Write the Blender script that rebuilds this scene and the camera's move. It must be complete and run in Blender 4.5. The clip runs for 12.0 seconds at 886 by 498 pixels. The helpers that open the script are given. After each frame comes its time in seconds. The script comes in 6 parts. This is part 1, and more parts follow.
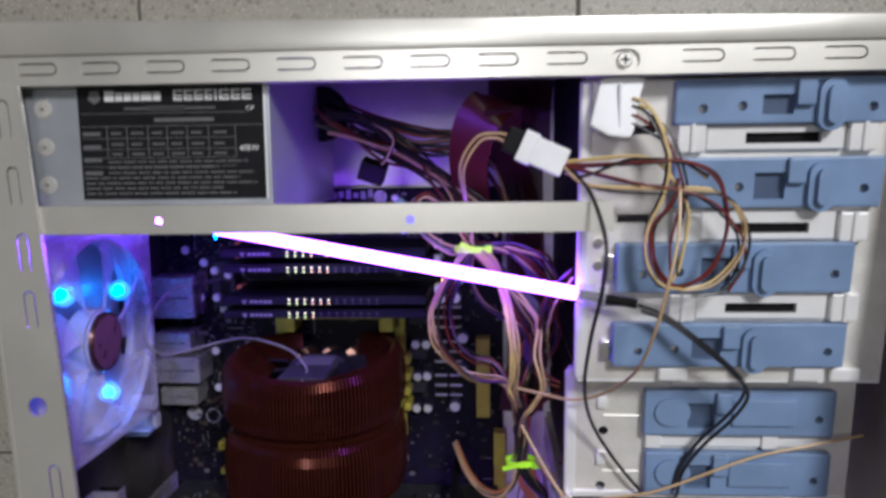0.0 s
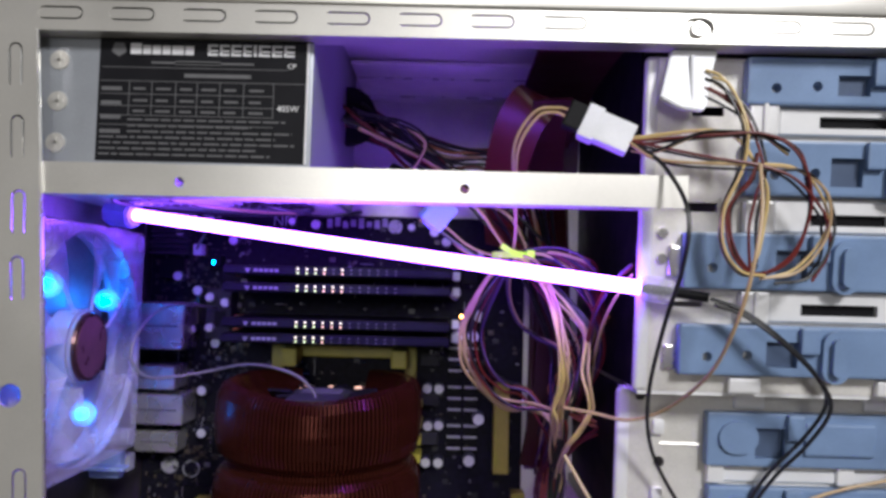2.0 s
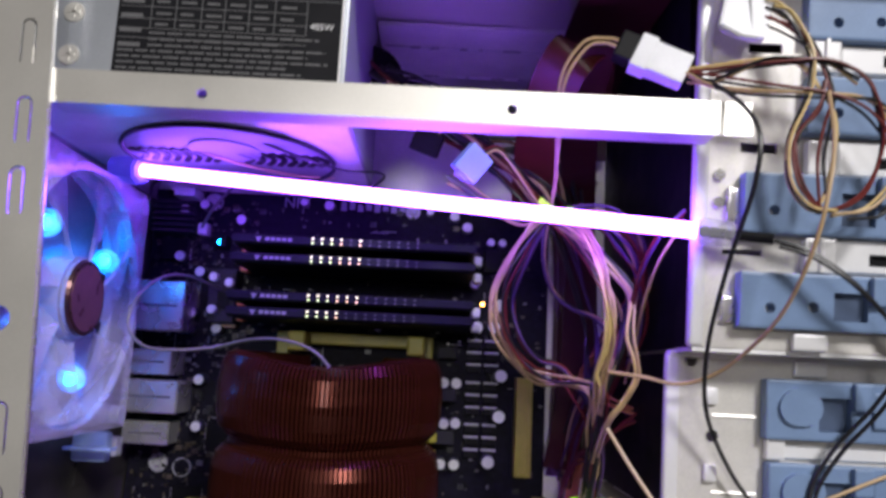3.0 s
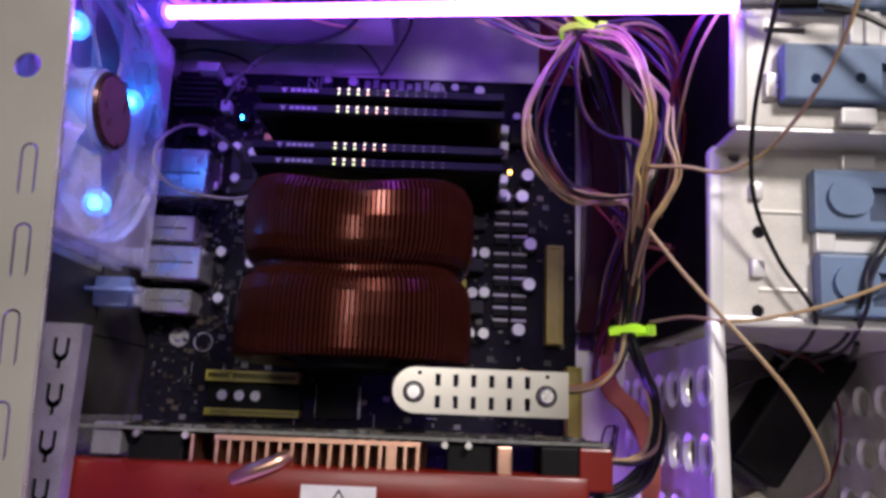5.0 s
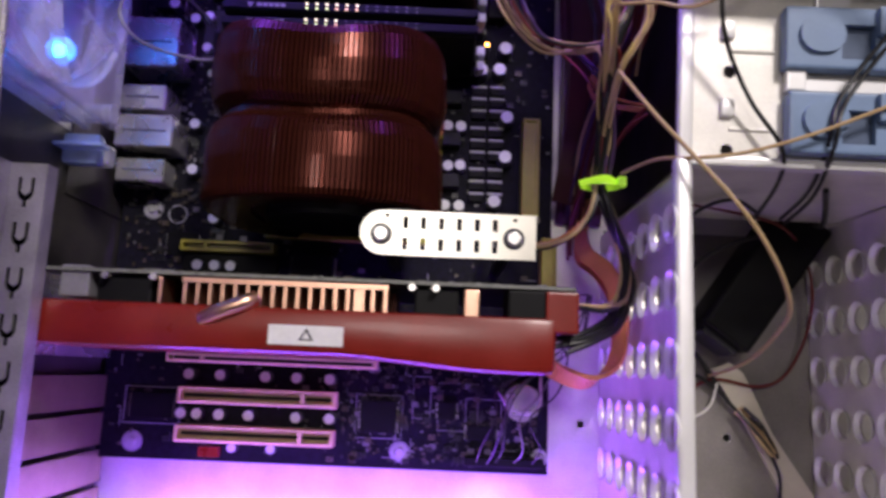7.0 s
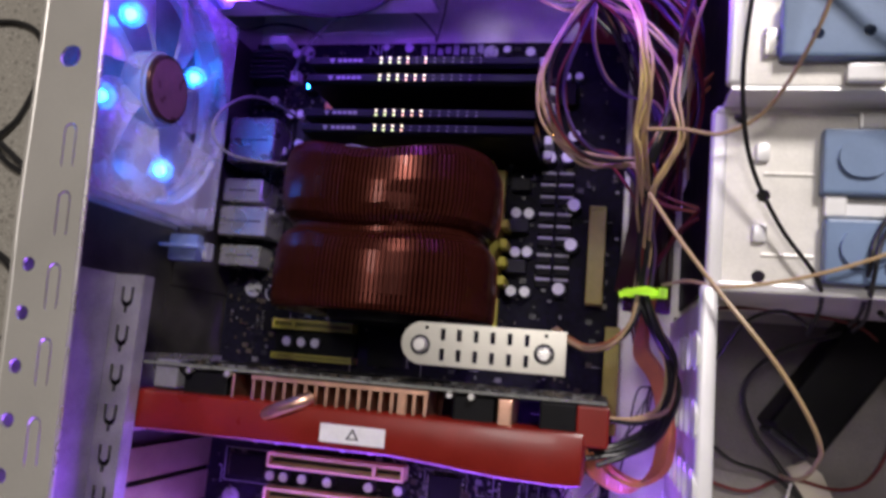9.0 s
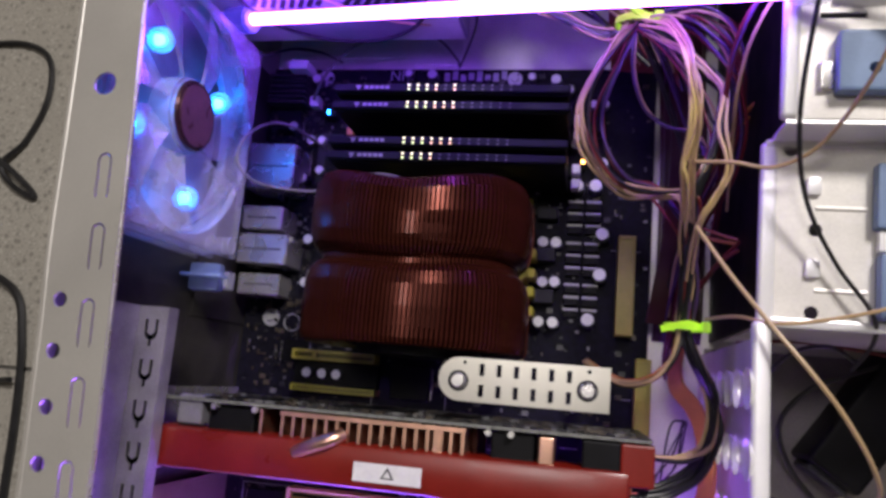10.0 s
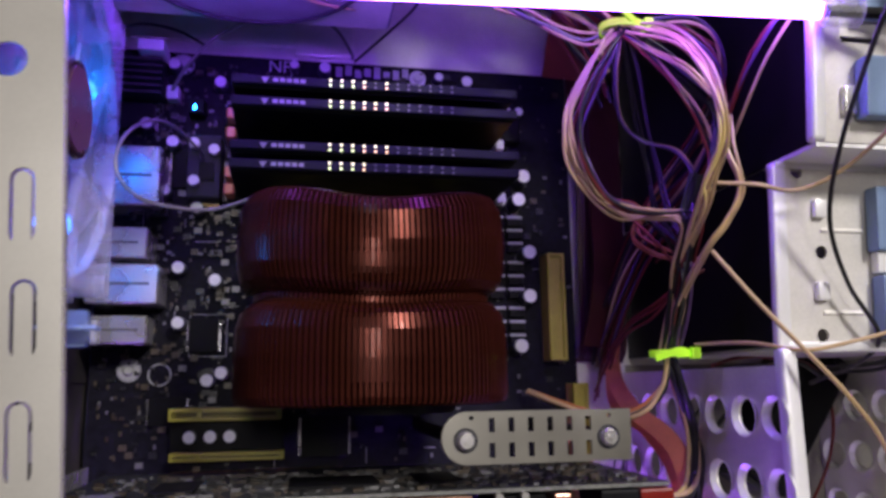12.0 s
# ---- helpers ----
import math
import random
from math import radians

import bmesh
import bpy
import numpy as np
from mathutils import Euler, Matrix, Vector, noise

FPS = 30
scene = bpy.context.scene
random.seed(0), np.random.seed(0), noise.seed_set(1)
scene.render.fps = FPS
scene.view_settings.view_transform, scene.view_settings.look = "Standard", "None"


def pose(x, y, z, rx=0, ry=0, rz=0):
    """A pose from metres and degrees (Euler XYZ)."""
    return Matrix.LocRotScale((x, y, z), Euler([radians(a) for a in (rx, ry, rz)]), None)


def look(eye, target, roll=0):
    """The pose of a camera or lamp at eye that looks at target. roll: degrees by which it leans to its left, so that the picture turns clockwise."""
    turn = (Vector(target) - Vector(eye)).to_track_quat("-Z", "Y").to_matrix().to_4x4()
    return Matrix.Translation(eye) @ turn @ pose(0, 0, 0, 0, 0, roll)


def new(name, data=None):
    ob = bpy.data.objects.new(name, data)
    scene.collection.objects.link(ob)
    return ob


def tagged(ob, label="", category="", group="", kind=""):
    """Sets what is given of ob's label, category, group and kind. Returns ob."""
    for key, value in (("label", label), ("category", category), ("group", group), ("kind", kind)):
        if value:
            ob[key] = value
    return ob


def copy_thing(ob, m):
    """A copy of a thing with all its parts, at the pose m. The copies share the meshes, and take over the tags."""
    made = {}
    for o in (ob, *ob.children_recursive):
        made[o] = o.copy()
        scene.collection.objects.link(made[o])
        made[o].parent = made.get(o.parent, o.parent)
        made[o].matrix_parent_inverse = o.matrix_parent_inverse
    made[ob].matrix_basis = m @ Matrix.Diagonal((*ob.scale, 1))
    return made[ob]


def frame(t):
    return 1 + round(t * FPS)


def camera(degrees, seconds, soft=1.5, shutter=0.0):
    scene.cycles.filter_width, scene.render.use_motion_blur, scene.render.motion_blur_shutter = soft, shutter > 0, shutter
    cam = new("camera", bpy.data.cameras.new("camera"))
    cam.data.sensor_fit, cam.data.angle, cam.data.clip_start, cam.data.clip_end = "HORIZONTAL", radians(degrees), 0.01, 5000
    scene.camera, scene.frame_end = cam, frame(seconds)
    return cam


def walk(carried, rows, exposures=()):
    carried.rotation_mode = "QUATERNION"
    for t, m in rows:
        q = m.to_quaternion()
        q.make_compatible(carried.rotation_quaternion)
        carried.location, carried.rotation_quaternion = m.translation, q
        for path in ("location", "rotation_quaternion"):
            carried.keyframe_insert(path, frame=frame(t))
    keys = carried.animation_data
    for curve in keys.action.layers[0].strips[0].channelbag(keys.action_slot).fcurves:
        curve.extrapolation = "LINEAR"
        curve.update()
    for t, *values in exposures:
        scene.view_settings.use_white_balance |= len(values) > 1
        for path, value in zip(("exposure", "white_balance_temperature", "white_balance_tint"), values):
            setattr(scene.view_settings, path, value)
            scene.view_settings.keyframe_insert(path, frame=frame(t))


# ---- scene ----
cam = camera(61.20, 12.0, soft=3.1, shutter=0.5)
PATH = [
    (0, (0.2438, 0.3262, 0.5540), (0.1774, 0.2044, -0.4364), -151.92),
    (0.5, (0.2280, 0.3019, 0.5446), (0.1800, 0.1897, -0.4479), -155.80),
    (1, (0.2228, 0.2932, 0.5423), (0.1840, 0.2109, -0.4535), -153.96),
    (1.5, (0.2156, 0.2775, 0.5356), (0.1951, 0.2568, -0.4640), -134.29),
    (2, (0.2028, 0.2577, 0.5223), (0.1904, 0.3136, -0.4761), -11.07),
    (2.5, (0.1977, 0.2313, 0.5073), (0.1868, 0.3554, -0.4849), -4.27),
    (3, (0.1831, 0.2020, 0.4895), (0.1866, 0.3624, -0.4976), 4.08),
    (3.5, (0.1796, 0.1777, 0.4768), (0.1825, 0.3571, -0.5070), 2.79),
    (3.7, (0.1808, 0.1648, 0.4726), (0.1787, 0.3431, -0.5114), 1.63),
    (5.5, (0.1734, 0.0803, 0.4578), (0.1661, 0.3088, -0.5158), 0.31),
    (6, (0.1726, 0.0601, 0.4511), (0.1788, 0.2574, -0.5293), 4.58),
    (6.5, (0.1718, 0.0551, 0.4496), (0.1750, 0.2336, -0.5343), 3.63),
    (8.3, (0.2659, 0.0772, 0.4676), (0.1503, 0.2039, -0.5176), -40.23),
    (8.5, (0.2594, 0.0856, 0.4707), (0.0972, 0.2130, -0.5078), -47.63),
    (9, (0.2433, 0.1056, 0.4734), (0.0280, 0.2514, -0.4922), -51.99),
    (9.5, (0.2324, 0.1116, 0.4745), (0.0154, 0.2761, -0.4877), -48.28),
    (10, (0.2183, 0.1109, 0.4708), (0.0209, 0.2831, -0.4942), -45.07),
    (10.5, (0.1629, 0.1205, 0.4577), (0.1156, 0.3026, -0.5244), -11.96),
    (11, (0.1122, 0.1140, 0.4307), (0.2472, 0.2896, -0.5445), 40.17),
    (11.5, (0.0804, 0.1235, 0.4206), (0.3093, 0.3016, -0.5365), 53.45),
    (12, (0.1024, 0.1315, 0.4186), (0.2907, 0.3105, -0.5470), 46.58),
]
EXPOSURES = [(0.0, -0.1, 6050, 11), (3.0, 0.05, 6250, 13), (5.5, 0.0, 6650, 18), (8.5, 0.02, 6600, 17), (12.0, 0.18, 6500, 15)]
walk(cam, [(t, look(eye, target, roll)) for t, eye, target, roll in PATH], EXPOSURES)

# ---- world, lamps ----
world = bpy.data.worlds.new("room_air")
scene.world = world
world.use_nodes = True
world.node_tree.nodes["Background"].inputs[0].default_value = (1.0, 0.96, 0.9, 1)
world.node_tree.nodes["Background"].inputs[1].default_value = 0.006


def area_lamp(name, at, target, size, watts, colour):
    data = bpy.data.lights.new(name, "AREA")
    data.shape, data.size, data.energy, data.color = "DISK", size, watts, colour
    ob = new(name, data)
    ob.matrix_world = look(at, target)
    return tagged(ob, "", "", "", "structure")


LAMP_AT = Vector((0.9, 1.3, 1.95))
LAMP_TWO = Vector((0.05, 0.55, 2.25))
area_lamp("ceiling_lamp_light", LAMP_AT, (0.25, 0.15, 0.1), 0.45, 41.0, (1.0, 0.965, 0.92))
area_lamp("ceiling_lamp_light", LAMP_TWO, (0.2, 0.15, 0.1), 0.4, 7.0, (1.0, 0.965, 0.92))


# ---- materials ----
def mat(name, colour, rough=0.5, metal=0.0, var=0.15, scale=60.0, bump=0.15, fine=900.0, spread=0.12, alpha=1.0,
        glow=None, power=0.0, trans=0.0, coat=0.0, per_piece=0.0):
    """Paint, metal or plastic with stains at one scale, grain at another, and a fine relief."""
    m = bpy.data.materials.new(name)
    m.use_nodes = True
    nodes, links = m.node_tree.nodes, m.node_tree.links
    b = nodes["Principled BSDF"]
    place = nodes.new("ShaderNodeTexCoord")
    big, small = nodes.new("ShaderNodeTexNoise"), nodes.new("ShaderNodeTexNoise")
    for n, s, d in ((big, scale, 5), (small, fine, 2)):
        n.inputs["Scale"].default_value, n.inputs["Detail"].default_value = s, d
        links.new(place.outputs["Object"], n.inputs["Vector"])
    add = nodes.new("ShaderNodeMath")
    add.operation = "MULTIPLY_ADD"
    links.new(small.outputs["Fac"], add.inputs[0])
    add.inputs[1].default_value = 0.35
    links.new(big.outputs["Fac"], add.inputs[2])
    last = add
    if per_piece:
        info, more = nodes.new("ShaderNodeObjectInfo"), nodes.new("ShaderNodeMath")
        more.operation = "MULTIPLY_ADD"
        links.new(info.outputs["Random"], more.inputs[0])
        more.inputs[1].default_value = per_piece
        links.new(add.outputs[0], more.inputs[2])
        last = more
    ramp = nodes.new("ShaderNodeMapRange")
    ramp.inputs["From Min"].default_value, ramp.inputs["From Max"].default_value = 0.4, 0.95 + per_piece
    links.new(last.outputs[0], ramp.inputs["Value"])
    mix = nodes.new("ShaderNodeMix")
    mix.data_type = "RGBA"
    mix.inputs["A"].default_value = (*[c * (1 - var) for c in colour], 1)
    mix.inputs["B"].default_value = (*[min(1, c * (1 + var)) for c in colour], 1)
    links.new(ramp.outputs["Result"], mix.inputs["Factor"])
    links.new(mix.outputs["Result"], b.inputs["Base Color"])
    rr = nodes.new("ShaderNodeMapRange")
    rr.inputs["To Min"].default_value, rr.inputs["To Max"].default_value = max(0.02, rough - spread), min(1, rough + spread)
    links.new(big.outputs["Fac"], rr.inputs["Value"])
    links.new(rr.outputs["Result"], b.inputs["Roughness"])
    b.inputs["Metallic"].default_value = metal
    b.inputs["Alpha"].default_value = alpha
    b.inputs["Transmission Weight"].default_value = trans
    b.inputs["Coat Weight"].default_value = coat
    if bump:
        relief = nodes.new("ShaderNodeBump")
        relief.inputs["Strength"].default_value, relief.inputs["Distance"].default_value = bump, 0.0006
        links.new(small.outputs["Fac"], relief.inputs["Height"])
        links.new(relief.outputs["Normal"], b.inputs["Normal"])
    if glow:
        b.inputs["Emission Color"].default_value = (*glow, 1)
        b.inputs["Emission Strength"].default_value = power
    return m


def speckled(name, base, dark, light, scale):
    """Terrazzo: chips of two tones in a ground, with a worn polish."""
    m = mat(name, base, 0.42, var=0.1, scale=9.0, bump=0.25, fine=500.0)
    nodes, links = m.node_tree.nodes, m.node_tree.links
    b = nodes["Principled BSDF"]
    under = b.inputs["Base Color"].links[0].from_socket
    place = nodes.new("ShaderNodeTexCoord")
    for tone, s, edge in ((dark, scale, 0.22), (light, scale * 1.7, 0.2), (dark, scale * 3.1, 0.24)):
        chips, step, mix = nodes.new("ShaderNodeTexVoronoi"), nodes.new("ShaderNodeMapRange"), nodes.new("ShaderNodeMix")
        chips.inputs["Scale"].default_value = s
        links.new(place.outputs["Object"], chips.inputs["Vector"])
        step.inputs["From Min"].default_value, step.inputs["From Max"].default_value = edge + 0.1, edge
        links.new(chips.outputs["Distance"], step.inputs["Value"])
        mix.data_type = "RGBA"
        links.new(step.outputs["Result"], mix.inputs["Factor"])
        links.new(under, mix.inputs["A"])
        mix.inputs["B"].default_value = (*tone, 1)
        under = mix.outputs["Result"]
    links.new(under, b.inputs["Base Color"])
    return m


STEEL = mat("zinc_coated_steel", (0.62, 0.605, 0.56), 0.34, 0.6, 0.07, 25, 0.02, 900, 0.06)
STEEL_IN = mat("inner_zinc_steel", (0.78, 0.76, 0.71), 0.42, 0.35, 0.18, 38, 0.03, 900)
EDGE = mat("pale_folded_steel", (0.86, 0.86, 0.86), 0.36, 0.25, 0.06, 40, 0.03)
FLANGE = mat("worn_flange_steel", (0.36, 0.35, 0.36), 0.42, 0.5, 0.3, 60, 0.08)
# Mottled near-black steel: the shade along the rear wall is in its colour.
STEEL_SHADED = mat("shaded_rear_steel", (0.055, 0.05, 0.046), 0.5, 0.3, 0.6, 38, 0.15)
STEEL_BRIGHT = mat("bright_steel", (0.72, 0.71, 0.68), 0.28, 0.8, 0.1, 60, 0.08, 900)
PSU_GREY = mat("psu_grey_steel", (0.34, 0.36, 0.39), 0.42, 0.4, 0.1, 40)
LABEL_BLACK = mat("label_black", (0.008, 0.008, 0.01), 0.5, 0, 0.3, 80, 0.05)
PRINT_WHITE = mat("print_white", (0.72, 0.72, 0.72), 0.5, 0, 0.1, 200, 0)
SILK = mat("white_silk_screen", (0.3, 0.3, 0.32), 0.5, 0, 0.2, 200, 0)
PRINT_GREY = mat("print_grey", (0.11, 0.11, 0.115), 0.5, 0, 0.15, 200, 0)
BLUE = mat("slate_blue_plastic", (0.18, 0.265, 0.43), 0.38, 0, 0.16, 45, 0.1, 1200)
# Darker copy of the rail blue, with the shade of the pockets painted in.
BLUE_SHADED = mat("shaded_blue_plastic", (0.06, 0.09, 0.16), 0.55, 0, 0.15, 60)
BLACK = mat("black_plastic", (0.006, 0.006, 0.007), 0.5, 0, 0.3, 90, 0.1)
DARK = mat("dark_grey_plastic", (0.035, 0.035, 0.04), 0.5, 0, 0.3, 90, 0.1)
PCB = mat("black_circuit_board", (0.006, 0.0055, 0.0105), 0.55, 0, 0.7, 260, 0.35, 1400)
PCB_BACK = mat("card_circuit_board", (0.03, 0.032, 0.034), 0.35, 0.1, 0.6, 350, 0.5, 1500)
COPPER = mat("copper_fins", (0.07, 0.0155, 0.0095), 0.26, 0.62, 0.3, 70, 0.05, 900, 0.06, coat=0.06, per_piece=0.2)
COPPER_PLAIN = mat("polished_copper", (0.84, 0.5, 0.36), 0.34, 1.0, 0.15, 90, 0.05)
COPPER_DARK = mat("dull_copper", (0.09, 0.025, 0.018), 0.5, 0.7, 0.25, 90)
YELLOW = mat("yellow_connector_plastic", (0.42, 0.38, 0.05), 0.42, 0, 0.15, 120, 0.05)
# Darker copy of the connector yellow, for the shade down inside the slots.
YELLOW_DARK = mat("yellow_connector_shade", (0.15, 0.13, 0.02), 0.5, 0, 0.15, 120, 0.05)
CREAM = mat("cream_slot_plastic", (0.78, 0.66, 0.3), 0.42, 0, 0.12, 120, 0.05)
GOLD = mat("gold_pins", (0.7, 0.5, 0.2), 0.3, 1.0, 0.1, 200, 0)
RED = mat("red_shroud_plastic", (0.185, 0.0115, 0.006), 0.3, 0, 0.22, 40, 0.08, 900, coat=0.06)
ORANGE = mat("orange_cable", (0.85, 0.3, 0.14), 0.35, 0, 0.15, 80, 0.05)
MAROON = mat("dark_red_ribbon", (0.04, 0.005, 0.005), 0.45, 0, 0.2, 70, 0.1)
MAROON_SLEEVE = mat("red_cable_sleeve", (0.1, 0.014, 0.01), 0.4, 0, 0.2, 70, 0.1)
WHITE_PLASTIC = mat("white_nylon", (0.74, 0.75, 0.78), 0.38, 0, 0.08, 90, 0.05)
CLEAR = mat("clear_acrylic", (0.66, 0.66, 0.76), 0.14, 0, 0.3, 70, 0.9, 130, alpha=0.33)
CLEAR_EDGE = mat("frosted_acrylic", (0.66, 0.67, 0.78), 0.2, 0, 0.2, 60, 0.5, 160, alpha=0.4)
CAP_CLEAR = mat("blue_clear_cap", (0.42, 0.55, 0.95), 0.15, 0, 0.15, 60, 0.2, 200, alpha=0.6)
# Grey-brown dust and the compartment's shade, both put into this steel's colour.
SHADED_DUSTY = mat("shaded_dusty_floor", (0.21, 0.195, 0.175), 0.6, 0.15, 0.4, 22, 0.08)
# Neon green plastic with a weak glow added; the ties are no lamps.
GREEN_TIE = mat("self_lit_green_tie", (0.45, 0.85, 0.04), 0.35, 0, 0.08, 90, 0.05, glow=(0.35, 0.8, 0.02), power=0.25)
TUBE = mat("lit_violet_tube", (0.8, 0.6, 1.0), 0.3, 0, 0.02, 50, 0, glow=(0.25, 0.07, 1.0), power=37.0)
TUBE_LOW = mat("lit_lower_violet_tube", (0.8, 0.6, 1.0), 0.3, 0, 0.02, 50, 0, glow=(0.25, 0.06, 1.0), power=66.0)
LED_BLUE = mat("lit_blue_diode", (0.2, 0.5, 1.0), 0.3, 0, 0, 50, 0, glow=(0.005, 0.22, 1.0), power=85.0)
LED_YELLOW = mat("lit_yellow_diode", (0.9, 0.8, 0.3), 0.3, 0, 0, 50, 0, glow=(1.0, 0.93, 0.68), power=2.2)
LED_GREEN = mat("lit_green_diode", (0.6, 0.9, 0.3), 0.3, 0, 0, 50, 0, glow=(0.85, 1.0, 0.45), power=1.9)
LED_AMBER = mat("lit_amber_diode", (1.0, 0.6, 0.2), 0.3, 0, 0, 50, 0, glow=(1.0, 0.42, 0.08), power=12.0)
TAB_METAL = mat("tinned_tab", (0.42, 0.42, 0.43), 0.5, 0.3, 0.15, 150, 0)
SILVER_TOP = mat("capacitor_can", (0.66, 0.66, 0.67), 0.48, 0.3, 0.08, 150, 0)
PURPLE_SLEEVE = mat("capacitor_sleeve", (0.03, 0.03, 0.06), 0.4, 0, 0.2, 150, 0)
HUB = mat("fan_hub_sticker", (0.17, 0.075, 0.11), 0.3, 0.25, 0.45, 60, 0)
HUB_RING = mat("fan_hub_ring", (0.07, 0.03, 0.03), 0.3, 0.6, 0.25, 120, 0)
EDGE_PALE = mat("pale_board_edge", (0.16, 0.165, 0.15), 0.45, 0, 0.5, 300, 0.1)
BLUE_NYLON = mat("pale_blue_nylon", (0.26, 0.38, 0.62), 0.4, 0, 0.1, 90, 0.05)
OLIVE = mat("yellowed_zinc", (0.36, 0.31, 0.17), 0.32, 0.75, 0.25, 40, 0.05)
LIGHT_BAR = mat("dark_blue_grey_bar", (0.012, 0.012, 0.02), 0.62, 0, 0.2, 90, 0.05)
LED_ORANGE = mat("lit_orange_diode", (1.0, 0.6, 0.4), 0.3, 0, 0, 50, 0, glow=(1.0, 0.62, 0.36), power=1.8)
PSU_BLADE = mat("grey_fan_plastic", (0.2, 0.195, 0.22), 0.45, 0, 0.25, 60, 0.05)
PRINT_LOGO = mat("print_logo", (0.62, 0.62, 0.63), 0.5, 0, 0.15, 200, 0)
PRINT_DIM = mat("print_dim", (0.28, 0.28, 0.29), 0.5, 0, 0.15, 200, 0)
COPPER.node_tree.nodes["Principled BSDF"].inputs["Specular IOR Level"].default_value = 0.2
for m in (BLACK, DARK, PCB, PCB_BACK, LABEL_BLACK, LIGHT_BAR):
    m.node_tree.nodes["Principled BSDF"].inputs["Specular IOR Level"].default_value = 0.13
WIRE = {
    "yellow": mat("yellow_wire", (0.63, 0.47, 0.19), 0.4, 0, 0.1, 90, 0),
    "tan": mat("tan_wire", (0.46, 0.32, 0.17), 0.4, 0, 0.1, 90, 0),
    "black": mat("black_wire", (0.012, 0.012, 0.013), 0.38, 0, 0.2, 90, 0),
    "red": mat("red_wire", (0.13, 0.014, 0.012), 0.4, 0, 0.1, 90, 0),
    "orange": mat("orange_wire", (0.42, 0.15, 0.05), 0.4, 0, 0.1, 90, 0),
    "grey": mat("grey_wire", (0.17, 0.165, 0.155), 0.4, 0, 0.1, 90, 0),
    "violet": mat("violet_wire", (0.07, 0.035, 0.1), 0.4, 0, 0.1, 90, 0),
    "white": mat("white_wire", (0.65, 0.63, 0.6), 0.4, 0, 0.1, 90, 0),
}


# ---- building helpers ----
def box(x0, x1, y0, y1, z0, z1, bevel=0.0, seg=2):
    bm = bmesh.new()
    bmesh.ops.create_cube(bm, size=1, matrix=Matrix.LocRotScale(((x0 + x1) / 2, (y0 + y1) / 2, (z0 + z1) / 2), None, (x1 - x0, y1 - y0, z1 - z0)))
    if bevel:
        bmesh.ops.bevel(bm, geom=bm.edges[:], offset=bevel, segments=seg, profile=0.6, affect="EDGES")
    return bm


def rod(a, b, r, sides=16, r2=None, bevel=0.0):
    a, b = Vector(a), Vector(b)
    d = b - a
    bm = bmesh.new()
    bmesh.ops.create_cone(bm, cap_ends=True, segments=sides, radius1=r, radius2=r if r2 is None else r2, depth=d.length,
                          matrix=Matrix.Translation((a + b) / 2) @ d.to_track_quat("Z", "Y").to_matrix().to_4x4())
    if bevel:
        bmesh.ops.bevel(bm, geom=[e for e in bm.edges if len(e.link_faces) == 2 and e.calc_face_angle(0) > 1], offset=bevel, segments=2, affect="EDGES")
    return bm


def join(*parts):
    out = bmesh.new()
    for p in parts:
        me = bpy.data.meshes.new("tmp")
        p.to_mesh(me)
        out.from_mesh(me)
        bpy.data.meshes.remove(me)
        p.free()
    return out


def moved(bm, m):
    bmesh.ops.transform(bm, matrix=m, verts=bm.verts[:])
    return bm


def extrude(outline, z0, z1):
    """A slab from a flat outline in x and y."""
    bm = bmesh.new()
    low, top = [bm.verts.new((x, y, z0)) for x, y in outline], [bm.verts.new((x, y, z1)) for x, y in outline]
    bm.faces.new(low[::-1]), bm.faces.new(top)
    n = len(outline)
    for i in range(n):
        bm.faces.new((low[i], low[(i + 1) % n], top[(i + 1) % n], top[i]))
    return bm


def stadium(cx, cy, half, r, n=6, turn=0.0):
    """Outline of a slot with round ends, 2 half long between the centres."""
    pts = [(half + r * math.cos(a), r * math.sin(a)) for a in (math.pi * (i / n - 0.5) for i in range(n + 1))]
    pts += [(-half + r * math.cos(a), r * math.sin(a)) for a in (math.pi * (i / n + 0.5) for i in range(n + 1))]
    c, s = math.cos(turn), math.sin(turn)
    return [(cx + x * c - y * s, cy + x * s + y * c) for x, y in pts]


def mesh_of(bm, name="mesh", smooth=False):
    bmesh.ops.recalc_face_normals(bm, faces=bm.faces[:])
    me = bpy.data.meshes.new(name)
    bm.to_mesh(me)
    bm.free()
    if smooth:
        for p in me.polygons:
            p.use_smooth = True
        me.set_sharp_from_angle(angle=radians(38))
    return me


def cut(bm, cutters):
    """bm with the cutters taken out of it."""
    a, b = new("tmp_a", mesh_of(bm)), new("tmp_b", mesh_of(cutters))
    mod = a.modifiers.new("cut", "BOOLEAN")
    mod.object, mod.operation, mod.solver, mod.use_self = b, "DIFFERENCE", "EXACT", True
    me = bpy.data.meshes.new_from_object(a.evaluated_get(bpy.context.evaluated_depsgraph_get()))
    for o in (a, b):
        old = o.data
        bpy.data.objects.remove(o)
        bpy.data.meshes.remove(old)
    out = bmesh.new()
    out.from_mesh(me)
    bpy.data.meshes.remove(me)
    return out


def thing(name, at, label, category, group="", kind=""):
    ob = new(name)
    ob.empty_display_size = 0.01
    ob.location = at
    return tagged(ob, label, category, group, kind)


def world_of(ob):
    """The pose of a thing or part in the world."""
    up = world_of(ob.parent) if ob.parent else Matrix.Identity(4)
    return up @ ob.matrix_parent_inverse @ ob.matrix_basis


